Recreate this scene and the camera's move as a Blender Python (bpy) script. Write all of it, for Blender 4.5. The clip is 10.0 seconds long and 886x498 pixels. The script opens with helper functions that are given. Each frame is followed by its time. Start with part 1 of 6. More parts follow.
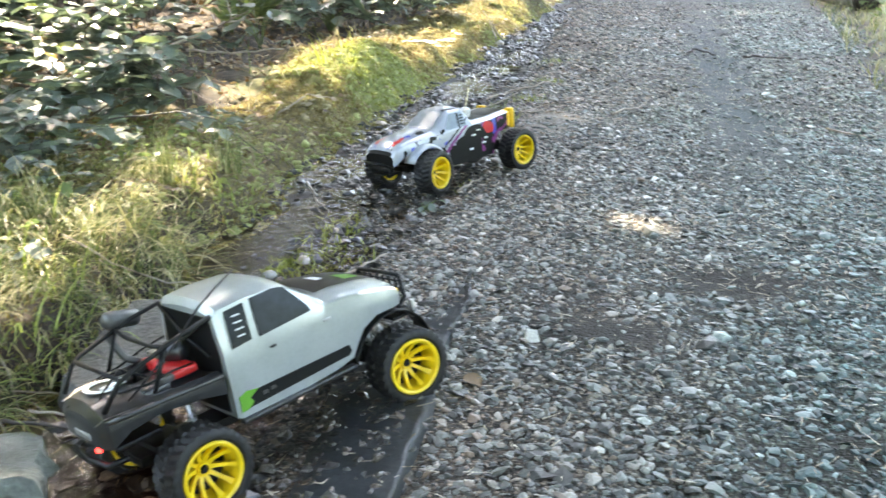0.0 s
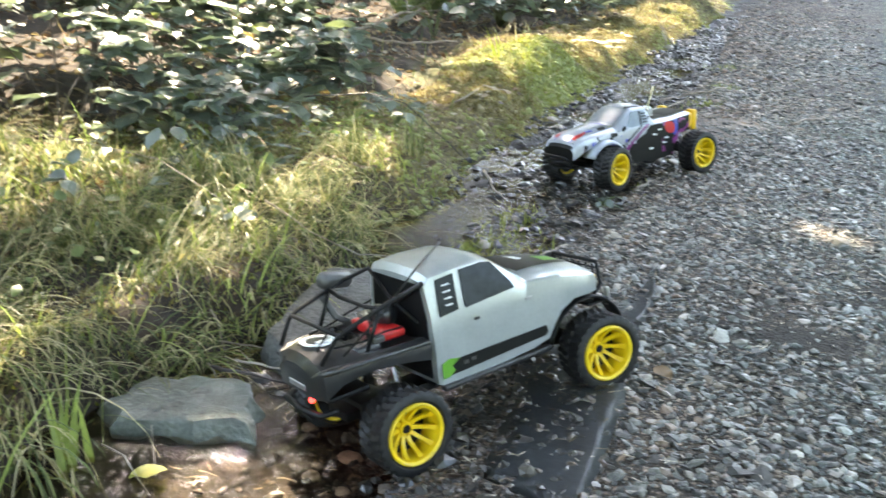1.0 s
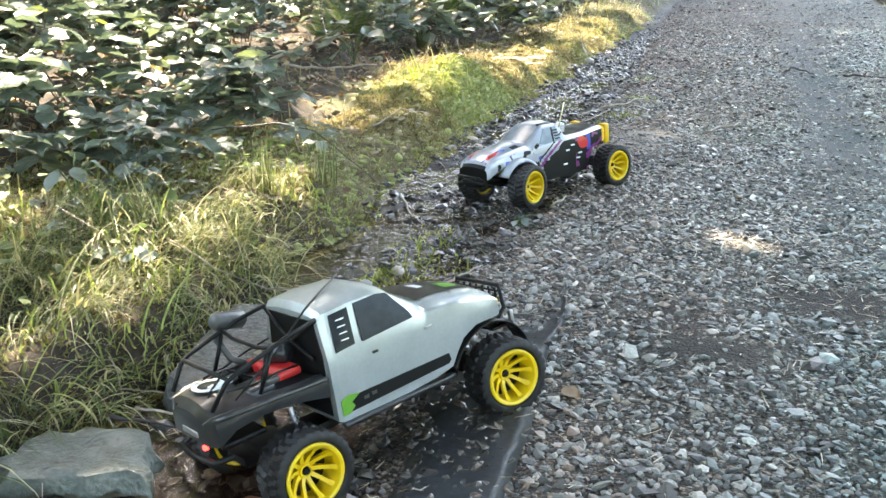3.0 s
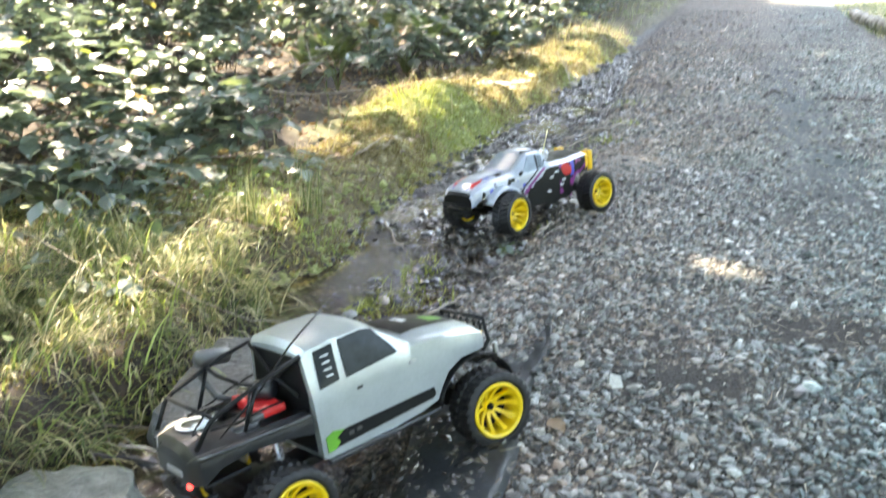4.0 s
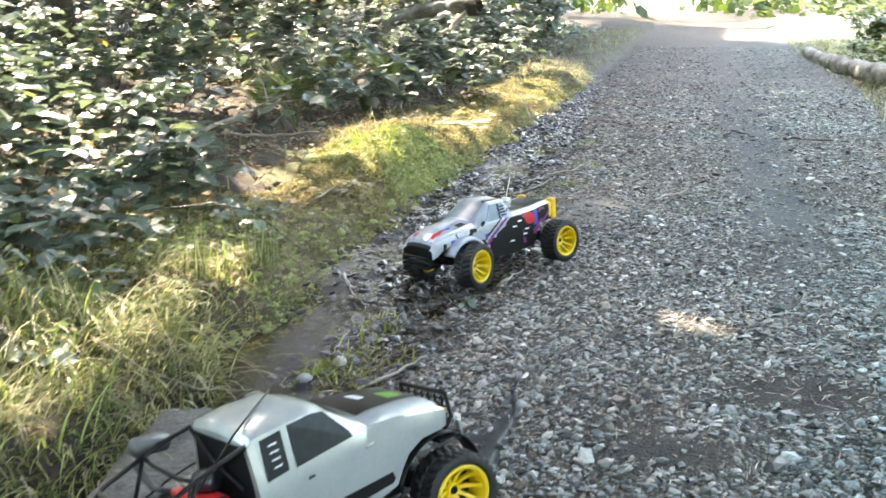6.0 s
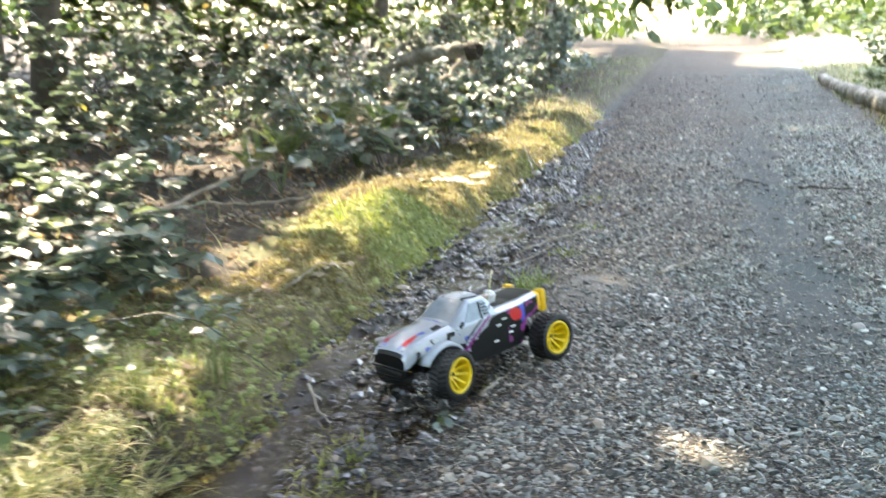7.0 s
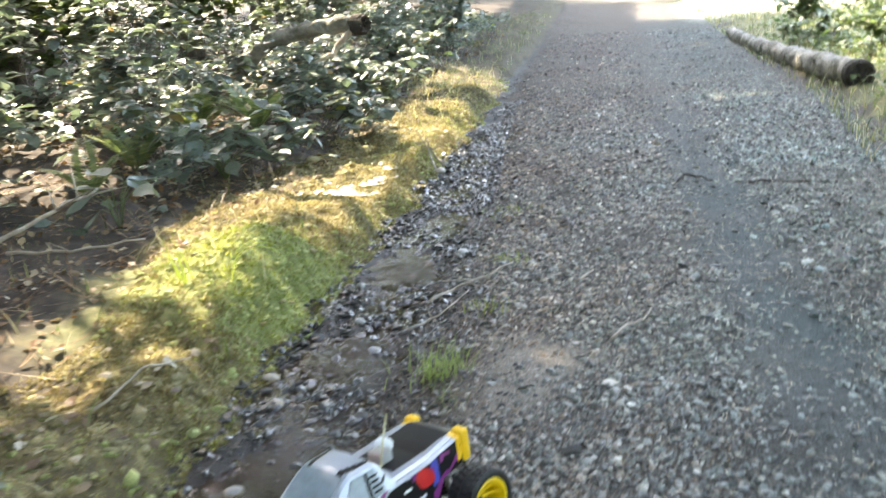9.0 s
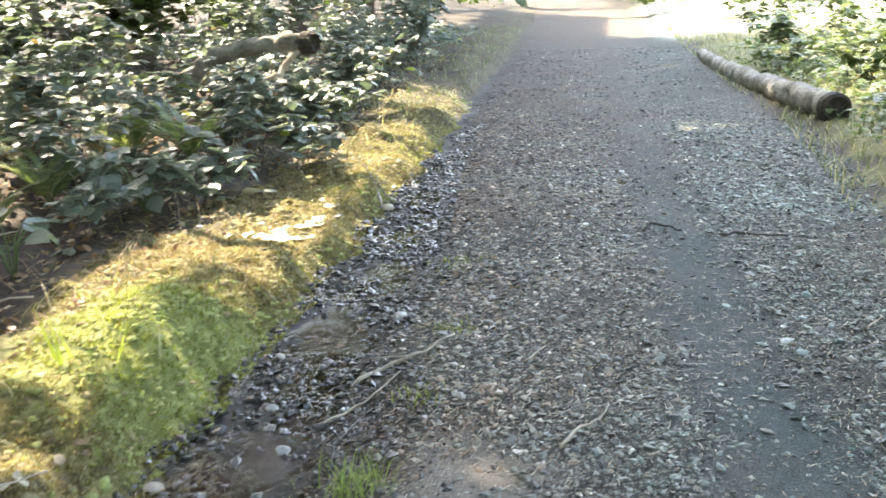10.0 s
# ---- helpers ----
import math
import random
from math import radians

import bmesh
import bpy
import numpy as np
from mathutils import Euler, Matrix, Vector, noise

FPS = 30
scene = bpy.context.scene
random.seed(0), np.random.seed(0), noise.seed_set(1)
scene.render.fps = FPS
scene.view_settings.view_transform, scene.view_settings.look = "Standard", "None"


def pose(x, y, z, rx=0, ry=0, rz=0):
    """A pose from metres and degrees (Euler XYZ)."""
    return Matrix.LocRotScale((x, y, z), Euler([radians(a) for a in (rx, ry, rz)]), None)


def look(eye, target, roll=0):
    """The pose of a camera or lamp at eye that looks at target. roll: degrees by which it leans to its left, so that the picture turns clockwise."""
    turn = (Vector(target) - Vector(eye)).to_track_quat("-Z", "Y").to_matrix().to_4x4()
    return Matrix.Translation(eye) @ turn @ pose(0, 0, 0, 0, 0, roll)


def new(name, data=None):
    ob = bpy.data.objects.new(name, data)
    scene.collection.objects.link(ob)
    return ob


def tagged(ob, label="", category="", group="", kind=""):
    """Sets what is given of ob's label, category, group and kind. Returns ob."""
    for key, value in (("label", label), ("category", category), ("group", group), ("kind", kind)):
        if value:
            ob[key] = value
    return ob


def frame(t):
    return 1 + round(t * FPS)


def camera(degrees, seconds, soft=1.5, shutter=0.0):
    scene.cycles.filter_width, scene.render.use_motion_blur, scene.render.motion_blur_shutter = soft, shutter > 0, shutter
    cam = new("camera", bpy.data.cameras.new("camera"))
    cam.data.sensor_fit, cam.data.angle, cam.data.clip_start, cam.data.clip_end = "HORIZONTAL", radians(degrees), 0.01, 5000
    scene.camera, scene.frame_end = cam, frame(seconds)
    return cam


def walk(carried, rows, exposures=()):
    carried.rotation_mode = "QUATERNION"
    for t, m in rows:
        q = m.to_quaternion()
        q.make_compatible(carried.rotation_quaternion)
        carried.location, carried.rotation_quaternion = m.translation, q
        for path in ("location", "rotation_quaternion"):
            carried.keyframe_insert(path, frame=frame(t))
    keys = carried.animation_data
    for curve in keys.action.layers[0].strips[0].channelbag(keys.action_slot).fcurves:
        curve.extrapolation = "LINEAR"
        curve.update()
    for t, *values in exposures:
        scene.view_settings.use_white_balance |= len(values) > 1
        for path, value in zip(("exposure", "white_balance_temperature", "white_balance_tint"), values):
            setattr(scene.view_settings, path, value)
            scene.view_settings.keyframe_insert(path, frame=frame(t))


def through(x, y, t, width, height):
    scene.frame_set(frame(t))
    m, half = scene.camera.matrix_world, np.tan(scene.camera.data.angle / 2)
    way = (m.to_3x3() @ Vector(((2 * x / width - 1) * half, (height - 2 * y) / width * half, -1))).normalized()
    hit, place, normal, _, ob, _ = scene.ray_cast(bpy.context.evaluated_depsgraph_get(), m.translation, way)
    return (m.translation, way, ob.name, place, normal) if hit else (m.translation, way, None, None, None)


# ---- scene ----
# camera and its walk
cam = camera(49.9, 10.0, soft=1.5, shutter=0.6)
PATH = [
    (0, (1.176, 1.417, 1.174), (0.677, 3.241, 0.525), 0.0),
    (0.4, (1.121, 1.367, 1.165), (0.543, 3.172, 0.529), 1.0),
    (0.5, (1.107, 1.354, 1.163), (0.496, 3.148, 0.524), 1.3),
    (1, (1.03, 1.308, 1.136), (0.266, 3.038, 0.485), 1.8),
    (1.1, (1.034, 1.310, 1.133), (0.254, 3.036, 0.491), 1.5),
    (1.5, (1.051, 1.318, 1.123), (0.287, 3.048, 0.47), 1.5),
    (2, (1.074, 1.346, 1.136), (0.358, 3.106, 0.511), 0.7),
    (2.5, (1.118, 1.375, 1.114), (0.442, 3.153, 0.495), 0.4),
    (2.7, (1.123, 1.386, 1.126), (0.453, 3.169, 0.515), -0.0),
    (3.8, (1.129, 1.403, 1.187), (0.477, 3.189, 0.566), -0.7),
    (4, (1.131, 1.4, 1.187), (0.491, 3.206, 0.616), -0.5),
    (4.5, (1.126, 1.412, 1.184), (0.505, 3.242, 0.669), 0.1),
    (5, (1.117, 1.431, 1.179), (0.509, 3.27, 0.679), -0.1),
    (5.2, (1.118, 1.43, 1.18), (0.502, 3.271, 0.699), 0.0),
    (6.3, (1.066, 1.628, 1.318), (0.542, 3.49, 0.809), -1.2),
    (6.5, (1.075, 1.686, 1.43), (0.507, 3.559, 1.02), -3.8),
    (6.6, (1.082, 1.772, 1.430), (0.486, 3.645, 1.058), -3.0),
    (7, (1.111, 2.118, 1.431), (0.501, 3.968, 0.978), -1.9),
    (7.5, (1.194, 2.658, 1.521), (0.632, 4.5, 0.98), -2.6),
    (8, (1.042, 2.945, 1.572), (0.502, 4.794, 1.035), -3.7),
    (8.1, (1.003, 3.012, 1.570), (0.456, 4.864, 1.052), -4.5),
    (8.5, (0.847, 3.279, 1.563), (0.401, 5.148, 1.007), -2.8),
    (8.9, (0.794, 3.553, 1.569), (0.367, 5.422, 0.996), -4.5),
    (9, (0.781, 3.622, 1.57), (0.362, 5.499, 1.021), -3.8),
    (9.4, (0.789, 3.986, 1.613), (0.382, 5.868, 1.071), -1.6),
    (9.5, (0.791, 4.077, 1.624), (0.388, 5.963, 1.095), -1.5),
    (10, (0.812, 4.354, 1.673), (0.458, 6.247, 1.133), -2.1),
]
WHITE = (8500, 10)      # kelvin, tint
STOPS = ((0, 4.31), (0.6, 4.16), (2.2, 4.17), (4, 4.35), (5.2, 4.35), (6.5, 4.09), (8, 4.08), (10, 4.0))
walk(cam, [(t, look(e, g, r)) for t, e, g, r in PATH], [(t, s, *WHITE) for t, s in STOPS])

# sky and sun: high sun ahead and to the left, seen through the trees
SUN_AZ, SUN_EL = radians(-38), radians(52)      # clockwise from +y
SUN_DIR = Vector((math.sin(SUN_AZ) * math.cos(SUN_EL), math.cos(SUN_AZ) * math.cos(SUN_EL), math.sin(SUN_EL)))
world = bpy.data.worlds.new("sky")
scene.world = world
world.use_nodes = True
_n = world.node_tree.nodes
_sky = _n.new("ShaderNodeTexSky")
_sky.sky_type, _sky.sun_disc = "NISHITA", False
_sky.sun_elevation, _sky.sun_rotation = SUN_EL, SUN_AZ
world.node_tree.links.new(_sky.outputs[0], _n["Background"].inputs[0])
_n["Background"].inputs[1].default_value = 0.15
_sl = bpy.data.lights.new("sun", "SUN")
_sl.energy, _sl.angle, _sl.color = 1.65, radians(0.6), (1.0, 0.955, 0.88)
sun = new("sun", _sl)
sun.matrix_world = look((0, 0, 30), Vector((0, 0, 30)) - SUN_DIR)

# materials
def nodes_of(name):
    m = bpy.data.materials.new(name)
    m.use_nodes = True
    t = m.node_tree
    return m, t, t.nodes["Principled BSDF"]


def nd(t, kind, **inputs):
    n = t.nodes.new("ShaderNode" + kind)
    for k, v in inputs.items():
        n.inputs[k.replace("_", " ")].default_value = v
    return n


def ramp(t, fac, stops, constant=False):
    r = t.nodes.new("ShaderNodeValToRGB")
    r.color_ramp.interpolation = "CONSTANT" if constant else "LINEAR"
    e = r.color_ramp.elements
    while len(e) < len(stops):
        e.new(0.5)
    for el, (p, c) in zip(e, stops):
        el.position, el.color = p, (*c, 1)
    t.links.new(fac, r.inputs[0])
    return r.outputs[0]


def mix(t, fac, a, b, mode="MIX"):
    n = t.nodes.new("ShaderNodeMix")
    n.data_type, n.blend_type = "RGBA", mode
    for sock, v in ((0, fac), (6, a), (7, b)):
        if hasattr(v, "links"):
            t.links.new(v, n.inputs[sock])
        else:
            n.inputs[sock].default_value = v if sock == 0 else (*v, 1)
    return n.outputs[2]


def tex(t, scale, detail=4, coord="Object", rough=0.55):
    c = t.nodes.new("ShaderNodeTexCoord")
    n = nd(t, "TexNoise", Scale=scale, Detail=detail, Roughness=rough)
    t.links.new(c.outputs[coord], n.inputs["Vector"])
    return n.outputs["Fac"]


def bump(t, bsdf, height, strength, distance):
    b = nd(t, "Bump", Strength=strength, Distance=distance)
    t.links.new(height, b.inputs["Height"])
    t.links.new(b.outputs[0], bsdf.inputs["Normal"])


def surface(name, a, b, scale, rough=0.8, bump_strength=0.4, bump_size=0.004, fine=None, island=0.0, metal=0.0, coat=0.0, spread=0.25, grainy=0.8):
    """A two-tone procedural surface: broad stains, fine grain, relief; island: how far separate pieces differ in brightness."""
    m, t, p = nodes_of(name)
    big, small = tex(t, scale), tex(t, fine or scale * 9, 6)
    col = ramp(t, big, [(0.5 - spread, a), (0.5 + spread, b)])
    grain = ramp(t, small, [(0.25, (0.62,) * 3), (0.75, (1.25,) * 3)])
    col = mix(t, grainy, col, grain, "MULTIPLY")
    if island:
        g = t.nodes.new("ShaderNodeNewGeometry")
        lo, hi = 1 - island, 1 + island
        col = mix(t, 1.0, col, ramp(t, g.outputs["Random Per Island"], [(0, (lo, lo, lo)), (0.7, (1, 1, 1)), (1, (hi, hi, hi))]), "MULTIPLY")
    t.links.new(col, p.inputs["Base Color"])
    p.inputs["Roughness"].default_value, p.inputs["Metallic"].default_value = rough, metal
    p.inputs["Coat Weight"].default_value = coat
    if bump_strength:
        bump(t, p, small, bump_strength, bump_size)
    return m


def leafy(name, stops, rough=0.38, through=0.35, spec=0.5, patch=None):
    """Leaves: colour differs from leaf to leaf, light shines through."""
    m, t, p = nodes_of(name)
    g = t.nodes.new("ShaderNodeNewGeometry")
    col = ramp(t, g.outputs["Random Per Island"], stops)
    col = mix(t, 0.6, col, ramp(t, tex(t, 35), [(0.3, (0.7,) * 3), (0.7, (1.2,) * 3)]), "MULTIPLY")
    if patch:
        lo, hi, scale = patch
        col = mix(t, 1.0, col, ramp(t, tex(t, scale, 5), [(0.36, lo), (0.56, hi)]), "MULTIPLY")
    t.links.new(col, p.inputs["Base Color"])
    p.inputs["Roughness"].default_value = rough
    p.inputs["Specular IOR Level"].default_value = spec
    tr = nd(t, "BsdfTranslucent")
    t.links.new(mix(t, 1.0, col, (1.25, 1.35, 0.95), "MULTIPLY"), tr.inputs[0])
    mx = t.nodes.new("ShaderNodeMixShader")
    mx.inputs[0].default_value = through
    t.links.new(p.outputs[0], mx.inputs[1])
    t.links.new(tr.outputs[0], mx.inputs[2])
    t.links.new(mx.outputs[0], t.nodes["Material Output"].inputs[0])
    return m


def plain(name, col, rough=0.5, metal=0.0, coat=0.0, wear=0.25, scale=30):
    a, b = [c * (1 - wear) for c in col], [min(1, c * (1 + wear)) for c in col]
    return surface(name, a, b, scale, rough, 0.03, 0.0005, island=0.0, metal=metal, coat=coat, grainy=0.15)


def road_tint(t, col):
    """Earth-stained stone towards the ditch, darker blue-green stone on the far half of the road."""
    xyz = t.nodes.new("ShaderNodeSeparateXYZ")
    t.links.new(t.nodes.new("ShaderNodeTexCoord").outputs["Object"], xyz.inputs[0])
    wob = nd(t, "MapRange", From_Min=0.3, From_Max=0.7, To_Min=-0.45, To_Max=0.45)
    t.links.new(tex(t, 1.1, 5), wob.inputs["Value"])
    add = t.nodes.new("ShaderNodeMath")
    t.links.new(xyz.outputs["X"], add.inputs[0])
    t.links.new(wob.outputs[0], add.inputs[1])
    span = nd(t, "MapRange", From_Min=0.1, From_Max=1.7)
    t.links.new(add.outputs[0], span.inputs["Value"])
    return mix(t, 1.0, col, ramp(t, span.outputs[0], [(0.0, (1.04, 0.91, 0.83)), (0.45, (0.95, 0.95, 0.92)), (1.0, (0.54, 0.76, 0.77))]), "MULTIPLY")


def gravel_material(name, rough, dim, tint=(1, 1, 1)):
    """Crushed stone: grey-green, some brown, a few pale chips."""
    m, t, p = nodes_of(name)
    g = t.nodes.new("ShaderNodeNewGeometry")
    stops = [(0.0, (0.02, 0.023, 0.023)), (0.3, (0.062, 0.07, 0.071)), (0.55, (0.13, 0.149, 0.149)), (0.76, (0.24, 0.265, 0.26)), (0.81, (0.18, 0.14, 0.112)), (0.9, (0.22, 0.2, 0.175)), (0.96, (0.34, 0.345, 0.33)), (1.0, (0.58, 0.585, 0.56))]
    col = ramp(t, g.outputs["Random Per Island"], [(a, [v * dim * k for v, k in zip(c, tint)]) for a, c in stops])
    col = mix(t, 0.7, col, ramp(t, tex(t, 130, 5), [(0.28, (0.6,) * 3), (0.72, (1.3,) * 3)]), "MULTIPLY")
    col = mix(t, 0.8, col, ramp(t, tex(t, 0.75, 6), [(0.4, (0.88, 0.76, 0.7)), (0.5, (1.0, 0.95, 0.92)), (0.6, (1.0, 1.05, 1.04))]), "MULTIPLY")
    t.links.new(road_tint(t, col), p.inputs["Base Color"])
    p.inputs["Roughness"].default_value = rough
    bump(t, p, tex(t, 160, 5), 0.5, 0.002)
    return m


M_GRAVEL = gravel_material("gravel_stone", 0.48, 1.05)
M_GRAVELFAR = gravel_material("worn_gravel_stone", 0.5, 0.98, (1.1, 1.0, 0.9))
M_DAMP = gravel_material("damp_gravel_stone", 0.34, 0.32, (1.05, 0.98, 0.92))
M_ROT = surface("rotten_wood", (0.012, 0.01, 0.008), (0.06, 0.045, 0.032), 9, 0.9, 1.0, 0.02, fine=40)
M_CUSHION = surface("moss_cushion", (0.2, 0.165, 0.08), (0.38, 0.33, 0.18), 5, 0.95, 1.0, 0.008, fine=180, island=0.3)
M_CUSHIONG = surface("green_moss_cushion", (0.22, 0.24, 0.075), (0.37, 0.395, 0.16), 6, 0.9, 1.0, 0.008, fine=140, island=0.2)
M_WET = surface("wet_stone", (0.011, 0.0105, 0.01), (0.06, 0.057, 0.054), 9, 0.32, 0.4, 0.002, fine=120, island=0.6)
M_WET.node_tree.nodes["Principled BSDF"].inputs["Coat Weight"].default_value = 0.5
M_WET.node_tree.nodes["Principled BSDF"].inputs["Coat Roughness"].default_value = 0.22
M_SLAB = surface("slab_rock", (0.022, 0.025, 0.023), (0.105, 0.108, 0.098), 16, 0.4, 1.0, 0.008, fine=60, grainy=1.0)
M_PALESLAB = surface("pale_slab_rock", (0.055, 0.066, 0.058), (0.2, 0.22, 0.195), 14, 0.3, 1.0, 0.008, fine=60, grainy=1.0)
M_PEBBLE = surface("pebble_rock", (0.30, 0.24, 0.19), (0.46, 0.40, 0.34), 12, 0.5, 0.4, 0.002, fine=90)
M_BARK = surface("bark", (0.07, 0.055, 0.045), (0.2, 0.17, 0.14), 6, 0.85, 1.0, 0.02, fine=40)
M_LOG = surface("weathered_log", (0.05, 0.052, 0.032), (0.36, 0.34, 0.3), 3.5, 0.8, 1.0, 0.02, fine=30)
M_STICK = surface("dry_stick", (0.2, 0.15, 0.11), (0.46, 0.4, 0.33), 10, 0.75, 0.6, 0.003, fine=70)
M_DARKSTICK = surface("wet_dark_stick", (0.02, 0.018, 0.015), (0.06, 0.05, 0.045), 10, 0.5, 0.6, 0.003, fine=70)
M_MOSS = leafy("moss_tufts", [(0.0, (0.13, 0.09, 0.045)), (0.35, (0.24, 0.2, 0.1)), (0.7, (0.34, 0.3, 0.17)), (1.0, (0.48, 0.44, 0.32))], 0.8, 0.42, 0.2, ((0.62, 0.54, 0.48), (1.1, 1.06, 1.02), 3.2))
M_MOSSG = leafy("moss_tufts_green", [(0.0, (0.13, 0.15, 0.03)), (0.5, (0.25, 0.28, 0.085)), (1.0, (0.37, 0.4, 0.16))], 0.8, 0.5, 0.2, ((0.78, 0.76, 0.7), (1.15, 1.1, 1.0), 5))
M_GRASS = leafy("grass_blades", [(0.0, (0.075, 0.115, 0.045)), (0.35, (0.14, 0.185, 0.072)), (0.58, (0.22, 0.25, 0.11)), (0.72, (0.38, 0.345, 0.2)), (1.0, (0.6, 0.54, 0.39))], 0.45, 0.4, 0.4, ((0.6, 0.58, 0.55), (1.12, 1.08, 1.02), 3))
M_FRESH = leafy("fresh_blades", [(0.0, (0.18, 0.25, 0.06)), (1.0, (0.36, 0.41, 0.14))], 0.45, 0.45, 0.4)
M_BRAMBLE = leafy("bramble_leaves", [(0.0, (0.065, 0.09, 0.075)), (0.5, (0.125, 0.16, 0.135)), (0.9, (0.2, 0.24, 0.205)), (0.965, (0.17, 0.2, 0.11)), (0.978, (0.36, 0.4, 0.05)), (0.988, (0.3, 0.2, 0.1)), (1.0, (0.26, 0.17, 0.1))], 0.36, 0.32, 0.9)
M_FERN = leafy("fern_fronds", [(0.0, (0.09, 0.13, 0.05)), (0.6, (0.16, 0.205, 0.085)), (1.0, (0.26, 0.28, 0.12))], 0.4, 0.35, 0.5)
M_BANKLEAF = leafy("bank_dead_leaves", [(0.0, (0.09, 0.055, 0.035)), (0.45, (0.2, 0.14, 0.09)), (0.8, (0.38, 0.31, 0.23)), (1.0, (0.6, 0.55, 0.47))], 0.55, 0.2, 0.4)
M_NEEDLE = leafy("dry_needles", [(0.0, (0.14, 0.09, 0.055)), (0.5, (0.33, 0.26, 0.18)), (1.0, (0.58, 0.52, 0.42))], 0.6, 0.1, 0.4)
M_SHOOT = leafy("bright_shoots", [(0.0, (0.36, 0.44, 0.07)), (1.0, (0.5, 0.55, 0.12))], 0.4, 0.5, 0.4)
M_HERB = leafy("verge_leaves", [(0.0, (0.075, 0.115, 0.05)), (1.0, (0.2, 0.25, 0.11))], 0.4, 0.4, 0.5)
M_CANOPY = leafy("canopy_leaves", [(0.0, (0.05, 0.08, 0.02)), (1.0, (0.1, 0.14, 0.04))], 0.5, 0.3, 0.4)
M_DRYLEAF = leafy("fallen_leaves", [(0.0, (0.14, 0.07, 0.03)), (0.5, (0.2, 0.13, 0.08)), (1.0, (0.38, 0.3, 0.2))], 0.7, 0.2, 0.3)
M_PALELEAF = leafy("pale_dead_leaf", [(0.0, (0.36, 0.33, 0.27)), (1.0, (0.56, 0.53, 0.47))], 0.6, 0.2, 0.4)
M_YELLEAF = leafy("yellowed_leaf", [(0.0, (0.45, 0.45, 0.12)), (1.0, (0.55, 0.5, 0.16))], 0.4, 0.3, 0.5)


def nd_gray(t, col):
    n = t.nodes.new("ShaderNodeRGBToBW")
    t.links.new(col, n.inputs[0])
    return n.outputs[0]


def ground_material():
    """Grit on the road, mud in the ditch, moss and litter on the bank, by the zone attributes of the sheet."""
    m, t, p = nodes_of("ground")

    def zone(n):
        a = t.nodes.new("ShaderNodeAttribute")
        a.attribute_name = n
        return a.outputs["Fac"]
    big, mid, fine = tex(t, 0.75, 6), tex(t, 14, 6), tex(t, 120, 5)
    soil = ramp(t, mid, [(0.3, (0.014, 0.01, 0.008)), (0.5, (0.03, 0.021, 0.015)), (0.72, (0.065, 0.046, 0.032))])
    cells = []
    for scale in (95, 48):
        v = nd(t, "TexVoronoi", Scale=scale)
        t.links.new(t.nodes.new("ShaderNodeTexCoord").outputs["Object"], v.inputs["Vector"])
        cells.append(v)
    chips = ramp(t, nd_gray(t, cells[0].outputs["Color"]), [(0.15, (0.018, 0.016, 0.0145)), (0.45, (0.055, 0.051, 0.047)), (0.7, (0.125, 0.12, 0.112)), (0.9, (0.3, 0.29, 0.27))])
    stones = ramp(t, nd_gray(t, cells[1].outputs["Color"]), [(0.2, (0.5, 0.48, 0.45)), (0.8, (1.25, 1.25, 1.2))])
    chips = mix(t, 0.8, chips, stones, "MULTIPLY")
    chips = mix(t, 0.75, chips, ramp(t, cells[0].outputs["Distance"], [(0.35, (1.1,) * 3), (0.75, (0.25,) * 3)]), "MULTIPLY")
    grit = mix(t, 0.8, chips, ramp(t, big, [(0.4, (1.02, 0.76, 0.63)), (0.6, (1.05, 0.98, 0.9))]), "MULTIPLY")
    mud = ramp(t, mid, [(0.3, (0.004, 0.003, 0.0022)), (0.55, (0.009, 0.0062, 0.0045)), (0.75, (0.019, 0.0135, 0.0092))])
    moss = ramp(t, mid, [(0.3, (0.045, 0.032, 0.02)), (0.5, (0.12, 0.095, 0.04)), (0.72, (0.24, 0.19, 0.085))])
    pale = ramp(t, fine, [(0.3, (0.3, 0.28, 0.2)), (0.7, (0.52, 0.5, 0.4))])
    sand = ramp(t, mix(t, 0.5, fine, mid), [(0.3, (0.03, 0.034, 0.036)), (0.7, (0.085, 0.094, 0.096))])
    earth = ramp(t, mix(t, 0.5, fine, mid), [(0.35, (0.13, 0.105, 0.085)), (0.65, (0.27, 0.235, 0.2))])
    grit = road_tint(t, mix(t, zone("rut"), grit, sand))
    grit = mix(t, zone("earth"), grit, earth)
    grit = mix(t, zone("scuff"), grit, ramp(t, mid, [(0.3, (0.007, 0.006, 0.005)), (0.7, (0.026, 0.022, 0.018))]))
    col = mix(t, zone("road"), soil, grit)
    col = mix(t, zone("mossy"), col, moss)
    col = mix(t, zone("lime"), col, ramp(t, mid, [(0.3, (0.09, 0.105, 0.03)), (0.5, (0.17, 0.19, 0.06)), (0.72, (0.27, 0.285, 0.1))]))
    col = mix(t, zone("verge"), col, ramp(t, mid, [(0.3, (0.04, 0.045, 0.015)), (0.5, (0.1, 0.1, 0.035)), (0.7, (0.19, 0.17, 0.07))]))
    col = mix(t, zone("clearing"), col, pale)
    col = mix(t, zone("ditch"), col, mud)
    t.links.new(col, p.inputs["Base Color"])
    mr = nd(t, "MapRange", To_Min=0.9, To_Max=0.65)
    t.links.new(zone("ditch"), mr.inputs["Value"])
    t.links.new(mr.outputs[0], p.inputs["Roughness"])
